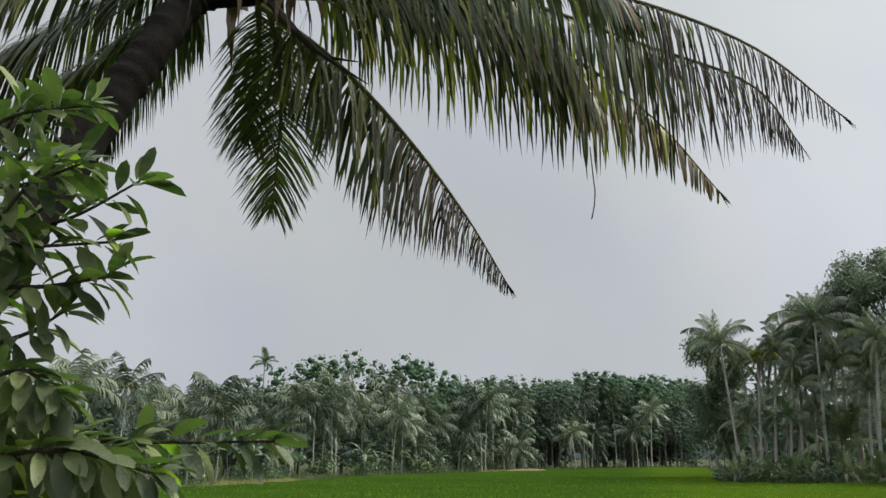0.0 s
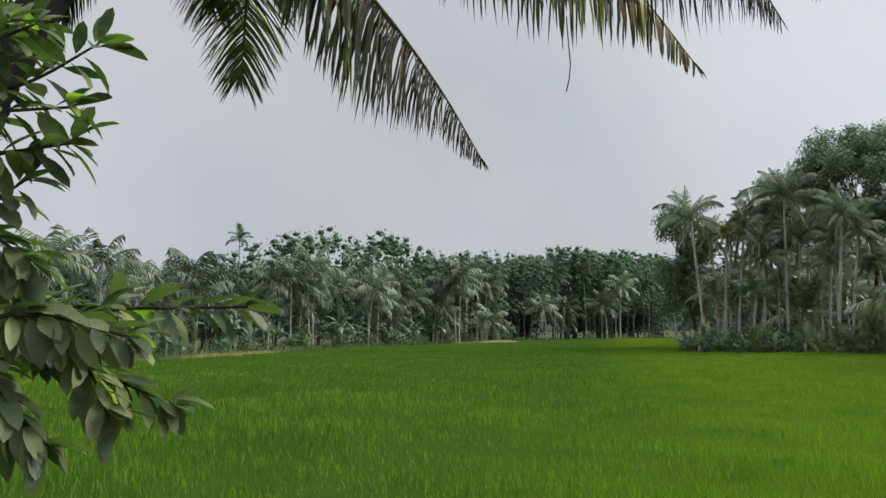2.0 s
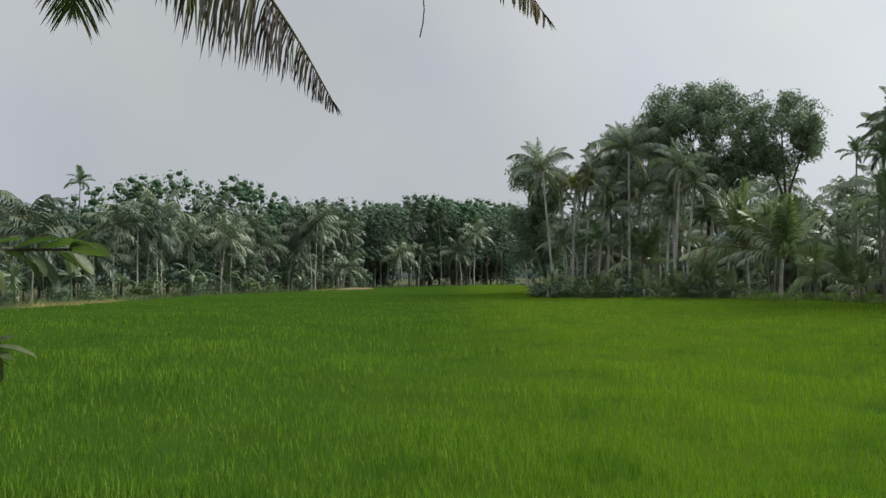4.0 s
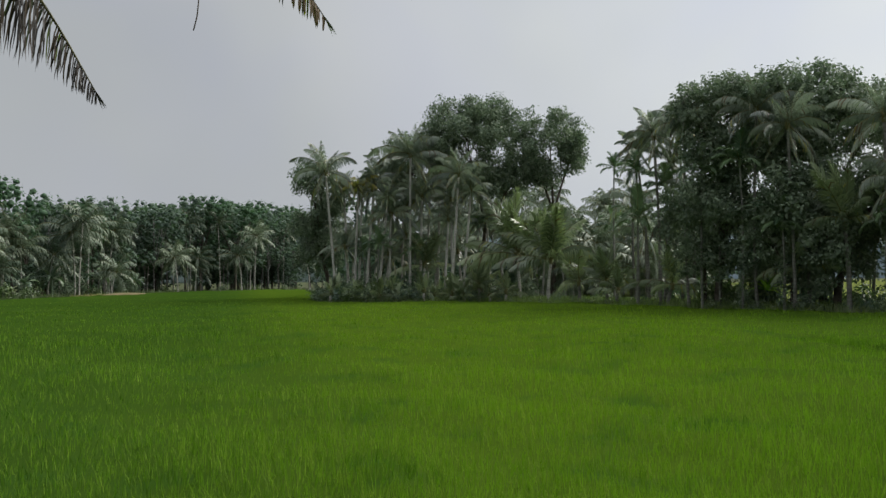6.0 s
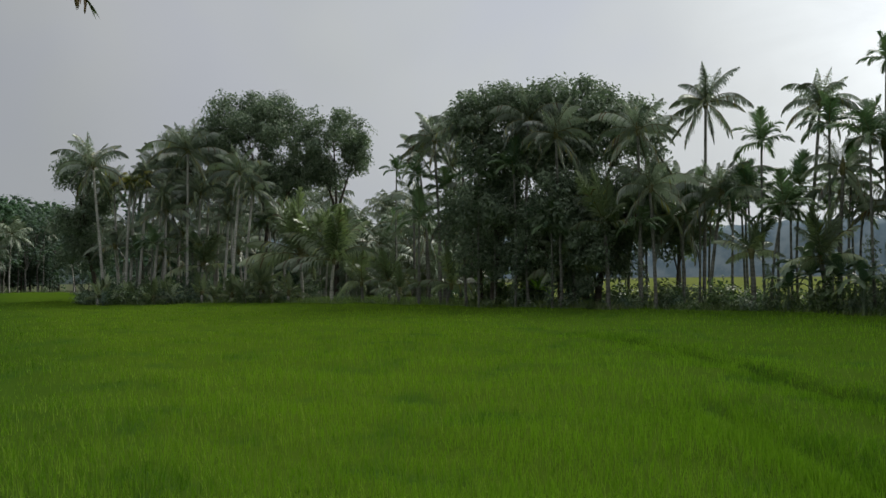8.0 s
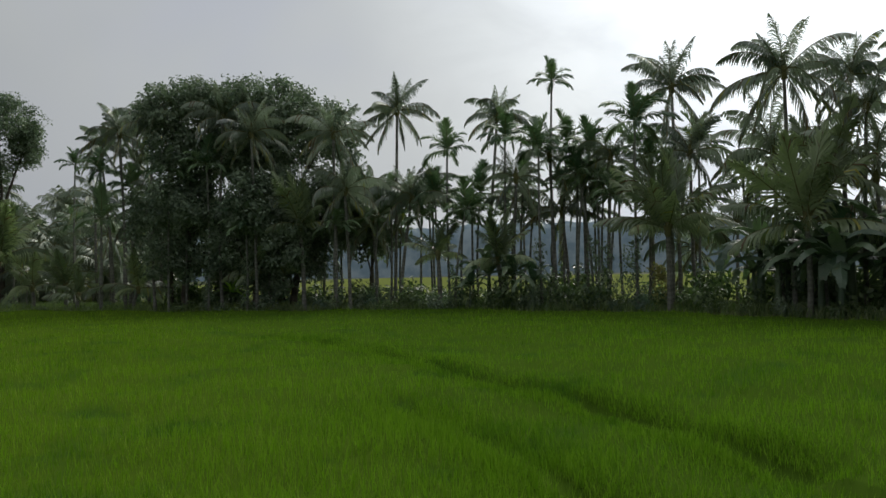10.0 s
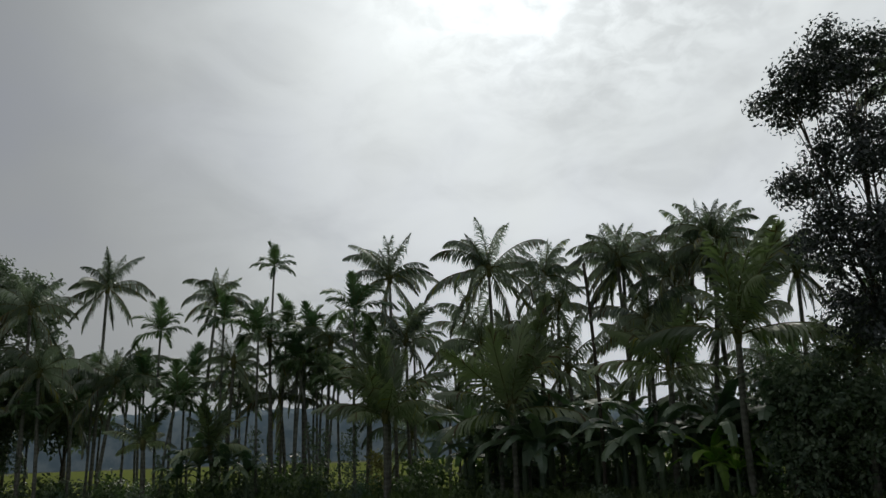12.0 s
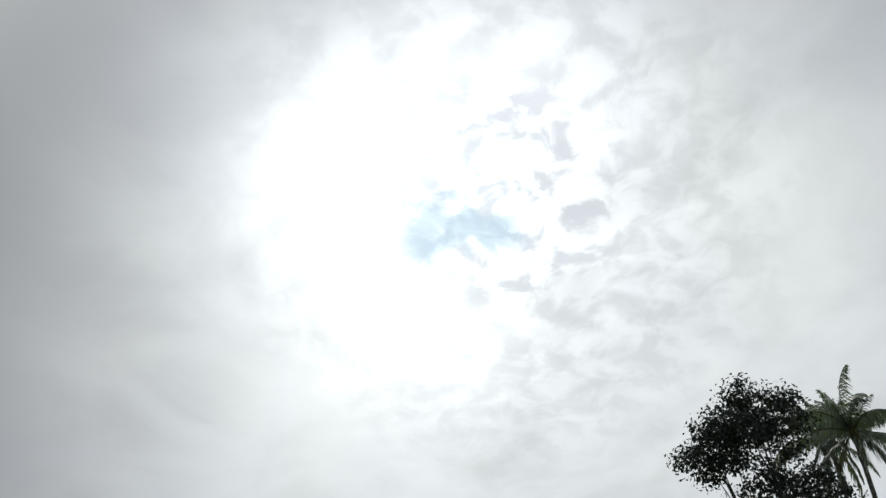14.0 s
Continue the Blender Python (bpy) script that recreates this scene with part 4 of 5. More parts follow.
# ---- palms along the field: x, y, lean x, lean y, crown height, frond length ----
COCONUTS_A = [(27.3, 80.1, -0.9, 0.3, 13.3, 3.9), (29.3, 80, 0.4, -0.1, 12, 2.4), (30.4, 79.8, 0.8, -0.3, 12.2, 3), (33.5, 75.8, 0.1, -0, 14.9, 4.2), (34.6, 69.1, 0.7, -0.4, 12.2, 3.1), (35.9, 69.1, 0.7, -0.3, 10.7, 2.9), (31.5, 76.7, 0.3, -0.1, 9, 3.1), (34.6, 76.1, 0.3, -0.1, 10.7, 3.4), (37.3, 77.3, 0.3, -0.2, 13.5, 3.4), (33.5, 85.5, 0.9, -0.4, 14.3, 3.4), (30.6, 85.3, -0.5, 0.2, 12.3, 3), (31, 83.3, 0.3, -0.1, 11.8, 2.5), (30.5, 76.7, 0.9, -0.4, 10.6, 2.1), (34.9, 81.1, 0.3, -0.1, 11.8, 2.5)]
COCONUTS_B = [(37.2, 80, 0.4, -0.2, 12.6, 2.7), (37.5, 74.2, -0.2, 0.1, 10.4, 2.3), (36.4, 74.1, 0.4, -0.2, 8.4, 2.1), (41.1, 73.2, -0.3, 0.2, 8.5, 2.4), (42.8, 73.8, -0.1, 0, 8, 2.2), (43.7, 52.5, -0.6, 0.5, 12.7, 2.4), (45.1, 53, -0.1, 0.1, 13.9, 2.1), (44.7, 49.9, 0, -0, 14.2, 3), (42.5, 49.4, 0.6, -0.5, 11, 2), (41.2, 45.3, -0.1, 0.1, 13.4, 2.8), (42.1, 40, 0.1, -0.1, 13.4, 3.1), (42.3, 37.2, -0.1, 0.2, 12, 3.1), (43.4, 31.7, -0, 0, 11.6, 3.1), (41.2, 48.3, -0.2, 0.2, 12.9, 2.9)]
COCONUTS_C = [(43.8, 30.9, -0.1, 0.2, 8, 3.1), (46.7, 29.4, 0.2, -0.3, 13.3, 3), (45.9, 28.5, 0.4, -0.7, 7.5, 3.3), (48.5, 23.5, 0.3, -0.7, 12.5, 2.6), (47.5, 11.2, -0, 0.2, 12.8, 3.3), (48, 10.5, -0, 0.1, 9.1, 3.1), (42.1, 4.7, -0, 0.2, 11.7, 3.4), (43.3, 5.3, -0, 0.3, 8.1, 3.8), (43.9, 2.9, 0, -0.7, 11.5, 2.6), (41.3, 1.7, 0, -0.2, 9.5, 2.3), (39.6, -1.3, -0, -0.4, 10.8, 2.8), (38.3, -1.7, 0, 0.3, 10.9, 2.4), (38.2, -3.6, -0.1, -1.1, 10.9, 2.6), (36.4, -4.7, -0.1, -0.8, 10.9, 2.3)]
COCONUTS_D = [(36.9, -2.3, -0, -0.1, 7.9, 2.6), (37.1, -5.4, 0, 0.1, 11.1, 2.4), (34.1, -13.2, -0.1, -0.2, 16.4, 2.8), (37.5, -8.8, 0, 0, 9.7, 2.4), (30.8, -13, -0, -0.1, 15.3, 2.6), (38.1, -3.7, -0, 0, 9.9, 2.7)]
ARECAS_A = [(40.5, 50, 0.1, -0.1, 6.7, 2.4), (45.3, 59, 0.1, -0.1, 11.8, 1.6), (41.1, 50.6, -0, 0, 10.2, 2.2), (40.9, 43.7, 0.1, -0.1, 9.7, 2), (41.8, 43, 0, -0, 8.6, 2), (41.4, 40.6, 0, -0, 9.9, 2), (41.8, 37.6, 0, -0, 5.7, 1.9), (41.9, 48.3, -0, 0, 8.9, 2.1), (43.6, 31.8, 0, -0, 5.6, 1.8), (45.7, 30.1, 0.1, -0.1, 6.1, 1.9), (45.7, 21.1, 0.1, -0.2, 10.4, 2), (47.2, 18.5, 0, -0.1, 13.7, 1.6), (46.3, 25.1, 0, -0, 10.1, 2.1), (44.6, 23.9, 0.4, -0.7, 6.2, 2)]
ARECAS_B = [(46.4, 24.3, 0.1, -0.1, 5.5, 1.8), (45.4, 18.6, 0, -0, 9.5, 2.3), (48.1, 18.2, 0.1, -0.3, 10.2, 1.9), (46.1, 16.6, 0.3, -0.7, 9.2, 2.1), (46, 15.7, -0.2, 0.7, 7.9, 1.8), (45, 14.5, 0.1, -0.5, 6.5, 1.8), (43.9, 12.6, 0, -0.1, 10.2, 2.4), (48.8, 16.1, 0.1, -0.2, 7.5, 1.8), (48.3, 21.2, 0.1, -0.3, 7.8, 2)]
YOUNG_PALMS_A = [(39.5, 65, -0.2, 0.1, 4.5, 5.2), (40.1, 61.2, 0.1, -0.1, 3.9, 4.8), (40.6, 57.6, -0, 0, 2, 2.8), (41.6, 55.1, -0, 0, 2, 2.8), (36.4, 67.1, -0, 0, 1.8, 1.8), (34.8, 75.9, 0.3, -0.1, 3.7, 3.5), (41.2, 47.6, 0.3, -0.3, 1.8, 2.6), (43.5, 37.3, 0.1, -0.1, 3, 2.9), (43.2, 34.1, -0.1, 0.1, 5.7, 3.2), (44.6, 11, 0, -0.1, 4.9, 3.8), (45.4, 25.4, 0, -0, 3.6, 2), (44.9, 21.1, 0, -0, 3.2, 2.5), (41.2, 3.3, 0, -0.1, 6.3, 3.3), (36.4, -3, -0, -0.1, 5.5, 3.4)]
YOUNG_PALMS_B = [(33.8, -5.5, 0, 0, 6.5, 4.3), (31.9, -9.1, 0, 0, 5.1, 2.2)]
rnd = random.Random(40)
for row in COCONUTS_A + COCONUTS_B + COCONUTS_C + COCONUTS_D:
    coconut(*row, rnd, yellow=4 if row[:2] == (29.3, 80) else 0)
for row in YOUNG_PALMS_A + YOUNG_PALMS_B:
    coconut(*row, rnd, young=True, fronds=23 if row[5] > 4.5 else 16)
# low palms with long fronds at the end of the row
for row in ((40.0, 3.9, 0, 0, 4.3, 3.9), (43.0, 10.7, 0, 0, 4.4, 3.7), ):
    coconut(*row, rnd, young=True, fronds=17)
for row in ARECAS_A + ARECAS_B:
    areca(*row, rnd)

for k in range(17):
    areca(rnd.uniform(44.8, 51.5), 10.5 + 21 * (k + rnd.random()) / 17, rnd.uniform(-0.2, 0.2), rnd.uniform(-0.3, 0.3), rnd.uniform(5.5, 9.5), rnd.uniform(1.7, 2.3), rnd)
for k in range(3):
    coconut(rnd.uniform(46, 52), 7 + 12 * (k + rnd.random()) / 3, rnd.uniform(-0.4, 0.4), rnd.uniform(-0.4, 0.4), rnd.uniform(5.0, 9.0), rnd.uniform(2.6, 3.4), rnd, fronds=18)

# mid-height palms that fill the row and its end
for row in ((46.0, 20.6, 0.2, -0.2, 8.2, 2.7), (47.2, 18.4, -0.1, 0.2, 9.4, 2.6), (48.3, 16.8, 0, 0.1, 7.4, 2.8), (46.4, 15.0, 0.1, -0.3, 9.0, 2.7), (48.6, 21.6, 0, 0, 7.0, 2.5), (41.4, 0.9, -0.2, 0.3, 6.6, 3.9), ):
    coconut(*row, rnd, fronds=14)

# a dead palm pole
pole = thing("dead_palm_trunk", 38.2, -0.1, 0.25, "bare dead palm trunk standing without a crown", "tree trunk")
part("trunk", trunk_mesh(curve([(0, 0, -0.2), (0.05, -0.15, 5), (0.0, 0.2, 10.4)], 10), 0.09, 0.075, TREE_BARK), pole)

# ---- broad-leaved trees of the groves ----
rng = np.random.RandomState(4)
broadleaf(41.5, 76, [(39.8, 76.2, 17.2, 4.0, 3.6), (43.1, 76.7, 18.4, 3.2, 2.9), (41.5, 76.5, 12.5, 4.1, 2.6), (45.0, 73.3, 13.5, 2.6, 2.8)], "large spreading broad-leaved tree above the coconut palms", rng, leaf=0.29, per=32, gap=1.0, spread=0.34)
broadleaf(47.0, 71, [(46.2, 70.2, 16.3, 3.6, 3.0), (48.0, 68.9, 14.3, 1.5, 2.3), (45.5, 71, 12.6, 2.0, 1.6)], "tall broad-leaved tree with an open ragged crown", rng, leaf=0.29, per=30, gap=1.05, spread=0.32, fork=0.6)
broadleaf(36, 83.5, [(37.0, 82.0, 15.6, 2.8, 2.4), (35.0, 85.1, 13.0, 2.4, 2.1), (36, 83, 11.5, 2.6, 2.4)], "dark broad-leaved tree behind the palms", rng, leaf=0.29, per=30, gap=1.0, spread=0.34)
broadleaf(29.4, 88.4, [(27.2, 88.0, 13.2, 1.9, 2.0), (27.4, 88.2, 8.0, 2.3, 2.2), (28.2, 88.6, 5.2, 2.4, 1.9), (29.6, 88.6, 10.6, 1.9, 1.8)], "round-headed tree with a ragged leafy side", rng, leaf=0.29, per=30, gap=1.0, spread=0.34)
broadleaf(42.4, 43.8, [(42.4, 44.3, 14.3, 2.8, 1.9), (43.5, 41.2, 14.5, 2.4, 1.6), (41.4, 43.8, 11.2, 1.6, 1.8), (41.9, 42.9, 7.3, 2.6, 2.6), (44.1, 42.6, 11.0, 2.4, 2.2), (43.2, 42.4, 3.6, 2.2, 2.0)], "dense dark mango-like tree among palm trunks", rng, leaf=0.27, per=24, gap=0.75, spread=0.3)
broadleaf(46.2, 38.4, [(46.1, 38.9, 13.9, 3.1, 2.4), (44.5, 39.5, 10.8, 2.9, 2.4), (47.8, 35.9, 12.0, 2.6, 2.6)], "dense dark mango-like tree with a domed crown", rng, leaf=0.27, per=24, gap=0.75, spread=0.3)
broadleaf(45.0, 36.4, [(44.1, 37.7, 7.2, 3.2, 2.6), (45.5, 34.3, 5.8, 2.3, 2.3), (46.5, 33.5, 8.0, 2.2, 2.0), (45.2, 37.0, 3.4, 2.8, 2.2)], "dark leafy tree under the taller crowns", rng, leaf=0.27, per=24, gap=0.75, spread=0.3)
broadleaf(42.6, 45.2, [(41.5, 46.0, 6.8, 1.6, 2.3), (41.2, 44.0, 4.2, 1.5, 2.0), (41.6, 42.0, 7.2, 1.6, 2.2)], "dark leafy tree at the front of the grove", rng, leaf=0.26, per=20, gap=0.8, spread=0.28, trunk=0.14)
broadleaf(43.4, 38.4, [(42.1, 39.6, 4.6, 1.5, 2.2), (42.5, 37.4, 7.4, 1.7, 2.3), (42.8, 35.2, 4.4, 1.4, 1.8)], "dark leafy tree leaning over the field edge", rng, leaf=0.26, per=20, gap=0.8, spread=0.28, trunk=0.14)
broadleaf(30.4, -10.6, [(30.5, -9.6, 15.5, 1.9, 1.5), (31.1, -7.8, 14.8, 1.2, 1.2), (30.4, -10.1, 12.4, 2.0, 1.6), (31.0, -7.9, 11.4, 1.1, 0.5), (29.7, -8.9, 9.0, 1.6, 1.5), (29.5, -9.7, 6.8, 1.8, 2.0), (29.9, -11.6, 9.7, 1.7, 1.9)], "tall tree with clustered leaves, coloured dark as a silhouette against the sky", rng, mat=BROAD_SILHOUETTE, leaf=0.17, per=17, gap=0.42, spread=0.24, trunk=0.2)


# ---- far woods along the field ----
def far_palm_meshes(seed):
    """A whole coconut crown as one mesh, unit frond length."""
    rnd = random.Random(seed)
    h = Heap()
    for i in range(17):
        level = i / 16
        elev = 82 - 125 * level + rnd.uniform(-8, 8)
        spine = arch(elev, rnd.uniform(50, 85) - 25 * level, 7)
        turn = Matrix.Rotation(i * 2.39996 + rnd.uniform(-0.3, 0.3), 3, "Z")
        size = rnd.uniform(0.85, 1.1)
        pts = [turn @ (p * size) for p in spine]
        h.strip(pts, [Vector((0, 0, 1))] * 7, [0.03] * 6 + [0.01], 1)
        for k in range(16):
            u = (0.14 + 0.84 * k / 16) * 6
            j = int(u)
            p = pts[j].lerp(pts[j + 1], u - j)
            t = (pts[j + 1] - pts[j]).normalized()
            side = t.cross(Vector((0, 0, 1)))
            side = side.normalized() if side.length > 0.05 else Vector((1, 0, 0))
            long = 0.31 * (0.3 + 0.7 * math.sin(math.pi * (0.1 + 0.82 * k / 16)))
            for sg in (-1, 1):
                d = (t * 0.55 + side * sg * 0.8 + Vector((rnd.uniform(-0.3, 0.3), rnd.uniform(-0.3, 0.3), -0.75 + rnd.uniform(-0.4, 0.4)))).normalized()
                h.strip([p, p + d * long * 0.5, p + d * long + Vector((0, 0, -0.06))], [t] * 3, [0.040, 0.036, 0], 0)
    return h.mesh("crown", [COCO_FAR, RACHIS], smooth=False)


FAR_CROWNS = [far_palm_meshes(s) for s in range(6)]
rng = np.random.RandomState(9)


def far_palm(x, y, z, long, rnd):
    tree = thing("coconut_palm", x, y, 0.2, "distant coconut palm in the far wood", "palm tree", "palms of the far wood")
    lean = Vector((rnd.uniform(-0.9, 0.9), rnd.uniform(-0.9, 0.9), z))
    part("trunk", trunk_mesh(curve([(0, 0, -0.2), (lean.x * 0.1, lean.y * 0.1, z * 0.5), lean], 6), 0.10, 0.07, LIT_BARK, 6), tree)
    part("crown", rnd.choice(FAR_CROWNS), tree, Matrix.Translation(lean) @ Matrix.Rotation(rnd.uniform(0, 6.28), 4, "Z") @ Matrix.Scale(long, 4))


FAR_BROAD = []
for k in range(6):
    mat = (HAZED_LEAF, BROAD_LIGHT, HAZED_LEAF)[k % 3]
    lobes = [(rng.uniform(-2.4, 2.4), rng.uniform(-2.4, 2.4), z, rng.uniform(1.3, 2.2), rng.uniform(1.1, 1.8)) for z in (5.2, 6.6, 7.8, 9.0, 10.0, 10.7)]
    h = Heap()
    h.tube(curve([(0, 0, -0.3), (0.2, 0.1, 3), (0, 0, 6.5)], 6), [0.17, 0.14, 0.13, 0.12, 0.11, 0.1], 7)
    for x, y, z, a, b in lobes:
        h.tube(curve([(0, 0, 3.5), (x * 0.4, y * 0.4, 2.0 + z * 0.55), (x, y, z)], 5), [0.09, 0.08, 0.06, 0.05, 0.03], 5)
    FAR_BROAD.append((h.mesh("trunk", [TREE_BARK]), puffy_crown("crown", lumps(lobes, rng), 0.38, 3.0, mat, rng)))
FAR_TALL = []
for k in range(4):
    lobes = [(rng.uniform(-1.7, 1.7), rng.uniform(-1.7, 1.7), z, rng.uniform(1.1, 1.7), rng.uniform(1.1, 1.7)) for z in (4.6, 6.0, 7.4, 8.8, 10.0, 10.8)]
    h = Heap()
    h.tube(curve([(0, 0, -0.3), (0.15, 0.1, 3), (0, 0, 9.5)], 6), [0.085, 0.07, 0.065, 0.06, 0.05, 0.03], 6)
    for x, y, z, a, b in lobes:
        h.tube(curve([(0, 0, 3.2), (x * 0.4, y * 0.4, 1.5 + z * 0.6), (x, y, z)], 4), [0.06, 0.05, 0.04, 0.02], 4)
    FAR_TALL.append((h.mesh("trunk", [PALE_BARK]), puffy_crown("crown", lumps(lobes, rng), 0.38, 3.0, HAZED_LEAF, rng)))


def far_broad(x, y, z, rnd, kind=None):
    tree = thing("broadleaf_tree", x, y, 0.2, "distant broad-leaved tree in the far wood", "tree", "trees of the far wood")
    a, b = FAR_BROAD[kind if kind is not None else rnd.choice((0, 2, 3, 5))]
    m = Matrix.Rotation(rnd.uniform(0, 6.28), 4, "Z") @ Matrix.Diagonal((z / 12 * rnd.uniform(0.9, 1.2), z / 12 * rnd.uniform(0.9, 1.2), z / 12, 1))
    part("trunk", a, tree, m)
    part("crown", b, tree, m)


def far_tall(x, y, z, rnd):
    tree = thing("plantation_tree", x, y, 0.2, "slim pale-trunked plantation tree with a rounded grey-green crown", "tree", "plantation beyond the field")
    a, b = rnd.choice(FAR_TALL)
    m = Matrix.Rotation(rnd.uniform(0, 6.28), 4, "Z") @ Matrix.Diagonal((z / 10, z / 10, z / 12, 1))
    part("trunk", a, tree, m)
    part("crown", b, tree, m)


rnd = random.Random(77)
rise = lambda p: max(0.62, min(1.25, 0.95 + 0.004 * p.x))
WOOD_LINE = [Vector(p + (0,)) for p in [(-62, 52), (-38, 84), (-24, 104), (-12, 120), (4, 140), (22, 166), (36, 182), (62, 186), (100, 190)]]


def along(line, u):
    """The place at the share u of a polyline's length, and the direction away to its left."""
    spans = [(b - a).length for a, b in zip(line[:-1], line[1:])]
    d = u * sum(spans)
    for (a, b), s in zip(zip(line[:-1], line[1:]), spans):
        if d <= s:
            break
        d -= s
    t = (b - a).normalized()
    return a + t * min(d, s), Vector((-t.y, t.x, 0))


for k in range(112):
    p, left = along(WOOD_LINE, (k + rnd.uniform(0, 0.8)) / 112)
    p = p + left * (rnd.uniform(-6.0, 2.0) if p.x < 8 else rnd.uniform(-3.5, 4))
    if p.x < 14 and k % 5 or k % 7 == 0:
        far_palm(p.x, p.y, rnd.uniform(3.5, 12.5 if p.x < 4 else 11.5) * rise(p), rnd.uniform(3.6, 5.0), rnd)
for k in range(46):
    p, left = along(WOOD_LINE, (k + rnd.uniform(0, 0.8)) / 46)
    p = p + left * rnd.uniform(6, 18)
    if k % 3 == 0:
        far_palm(p.x, p.y, rnd.uniform(10.0, 13.0) * rise(p), rnd.uniform(3.8, 4.8), rnd)
    elif p.x < 14:
        far_broad(p.x, p.y, rnd.uniform(11.5, 14.5) * rise(p), rnd)
for k in range(40):
    p, left = along(WOOD_LINE, (k + rnd.uniform(0, 0.8)) / 40)
    p = p + left * rnd.uniform(20, 34)
    far_broad(p.x, p.y, (rnd.uniform(14, 17) if p.x < 20 else rnd.uniform(17, 20)) * rise(p), rnd)
# the plantation at the end of the field
PLANTATION = [Vector(p + (0,)) for p in [(6, 146), (22, 168), (36, 184), (60, 190)]]
for k in range(60):
    p, left = along(PLANTATION, (k + rnd.random()) / 60)
    p = p + left * rnd.uniform(-1.0, 16)
    far_tall(p.x, p.y, rnd.uniform(14.0, 16.5) if p.x < 20 else rnd.uniform(16.0, 20.5), rnd)
for k in range(12):
    far_palm(rnd.uniform(12, 42), rnd.uniform(168, 186), rnd.uniform(6, 15), rnd.uniform(3.6, 4.4), rnd)
# taller fresh-leaved trees and an areca that stand out of the far wood
for x, y, z in ((-20.1, 120.3, 16.6), (-17.0, 126.9, 15.9), (-12.1, 129.4, 17.9), (-8.0, 131.8, 17.8), (-2.3, 135.0, 17.8), (9.1, 149.7, 15.9), (31.5, 179.3, 20.0), (38.9, 179.8, 18.8), (-44.4, 98.5, 12.3)):
    far_broad(x, y, z - 0.2, rnd, rnd.choice((1, 4)))
areca(-23.3, 109.6, 0.2, 0.1, 14.2, 2.2, rnd)
# behind the groves
for k in range(70):
    x, y = rnd.uniform(40, 135), rnd.uniform(95, 150)
    if math.atan2(x, y) > 0.36:
        far_palm(x, y, rnd.uniform(9, 14.5), rnd.uniform(3.0, 4.0), rnd)
for k in range(64):
    a, d = radians(rnd.uniform(32.0, 41.5)), rnd.uniform(84, 122)
    far_palm(d * math.sin(a), d * math.cos(a), rnd.uniform(1.5, 4.0 + 0.075 * (d - 60)), rnd.uniform(3.0, 4.2), rnd)


# ---- undergrowth ----
rng = np.random.RandomState(31)
SHRUBS = []
for k in range(7):
    lobes = [(rng.uniform(-0.5, 0.5), rng.uniform(-0.5, 0.5), rng.uniform(0.25, 0.9), rng.uniform(0.35, 0.6), rng.uniform(0.3, 0.55)) for _ in range(5)]
    SHRUBS.append(leaf_cloud("foliage", lobe_centres(lobes, rng, 0.45), 0.13, 4, 0.20, (SHRUB, BROAD, SHRUB, HAZED_LEAF)[k % 4], rng))


def shrub(x, y, size, rnd, tall=1.0):
    ob = thing("shrub", x, y, 0.15, "low leafy green shrub on the field bank", "shrub", "shrubs on the banks")
    part("foliage", rnd.choice(SHRUBS), ob, Matrix.Rotation(rnd.uniform(0, 6.28), 4, "Z") @ Matrix.Diagonal((size, size, size * tall, 1)))


def banana_leaf(h, p, turn, elev, long, wide, rnd):
    """A long leaf, torn along its side veins into strips that hang unevenly."""
    n = 15
    spine = [p + Matrix.Rotation(turn, 3, "Z") @ (q * long) for q in arch(elev, rnd.uniform(70, 130), n)]
    s = Vector((-math.sin(turn), math.cos(turn), 0))
    for sg in (-1, 1):
        hang = 0.2
        for i in range(n - 1):
            wd = wide * 0.5 * math.sin(math.pi * (0.08 + 0.88 * (i + 0.5) / (n - 1))) ** 0.6 * rnd.uniform(0.8, 1.05)
            if rnd.random() < 0.4:
                hang = rnd.uniform(0.1, 0.9)
            out = (s * sg + Vector((0, 0, -hang))).normalized() * wd
            first = len(h.v)
            h.v += [spine[i], spine[i + 1], spine[i + 1] + out * rnd.uniform(0.9, 1.0), spine[i] + out]
            h.f.append(tuple(first + k for k in ((0, 1, 2, 3) if sg > 0 else (3, 2, 1, 0))))
            h.m.append(0)


BANANAS = []
for k in range(5):
    r = random.Random(100 + k)
    leaves = []
    for i in range(9):
        h = Heap()
        banana_leaf(h, Vector((0, 0, 1.7)), i * 2.39996 + r.uniform(-0.3, 0.3), 78 - i * 8 + r.uniform(-6, 6), r.uniform(1.7, 2.3), r.uniform(0.42, 0.6), r)
        leaves.append(h.mesh("leaf", [BANANA_FRESH if k == 4 else BANANA]))
    h = Heap()
    h.tube(curve([(0, 0, -0.2), (0.05, 0, 0.9), (0, 0, 1.8)], 6), [0.13, 0.12, 0.11, 0.1, 0.08, 0.05], 8)
    BANANAS.append((h.mesh("stem", [BANANA]), leaves))


def banana(x, y, size, rnd, fresh=False):
    ob = thing("banana_plant", x, y, 0.2, "banana plant with fresh yellow-green leaves" if fresh else "banana plant with long arching torn leaves", "banana plant", "banana plants on the banks")
    a, b = BANANAS[4] if fresh else rnd.choice(BANANAS[:4])
    m = Matrix.Rotation(rnd.uniform(0, 6.28), 4, "Z") @ Matrix.Scale(size, 4)
    part("stem", a, ob, m)
    for leaf in b:
        part("leaf", leaf, ob, m)


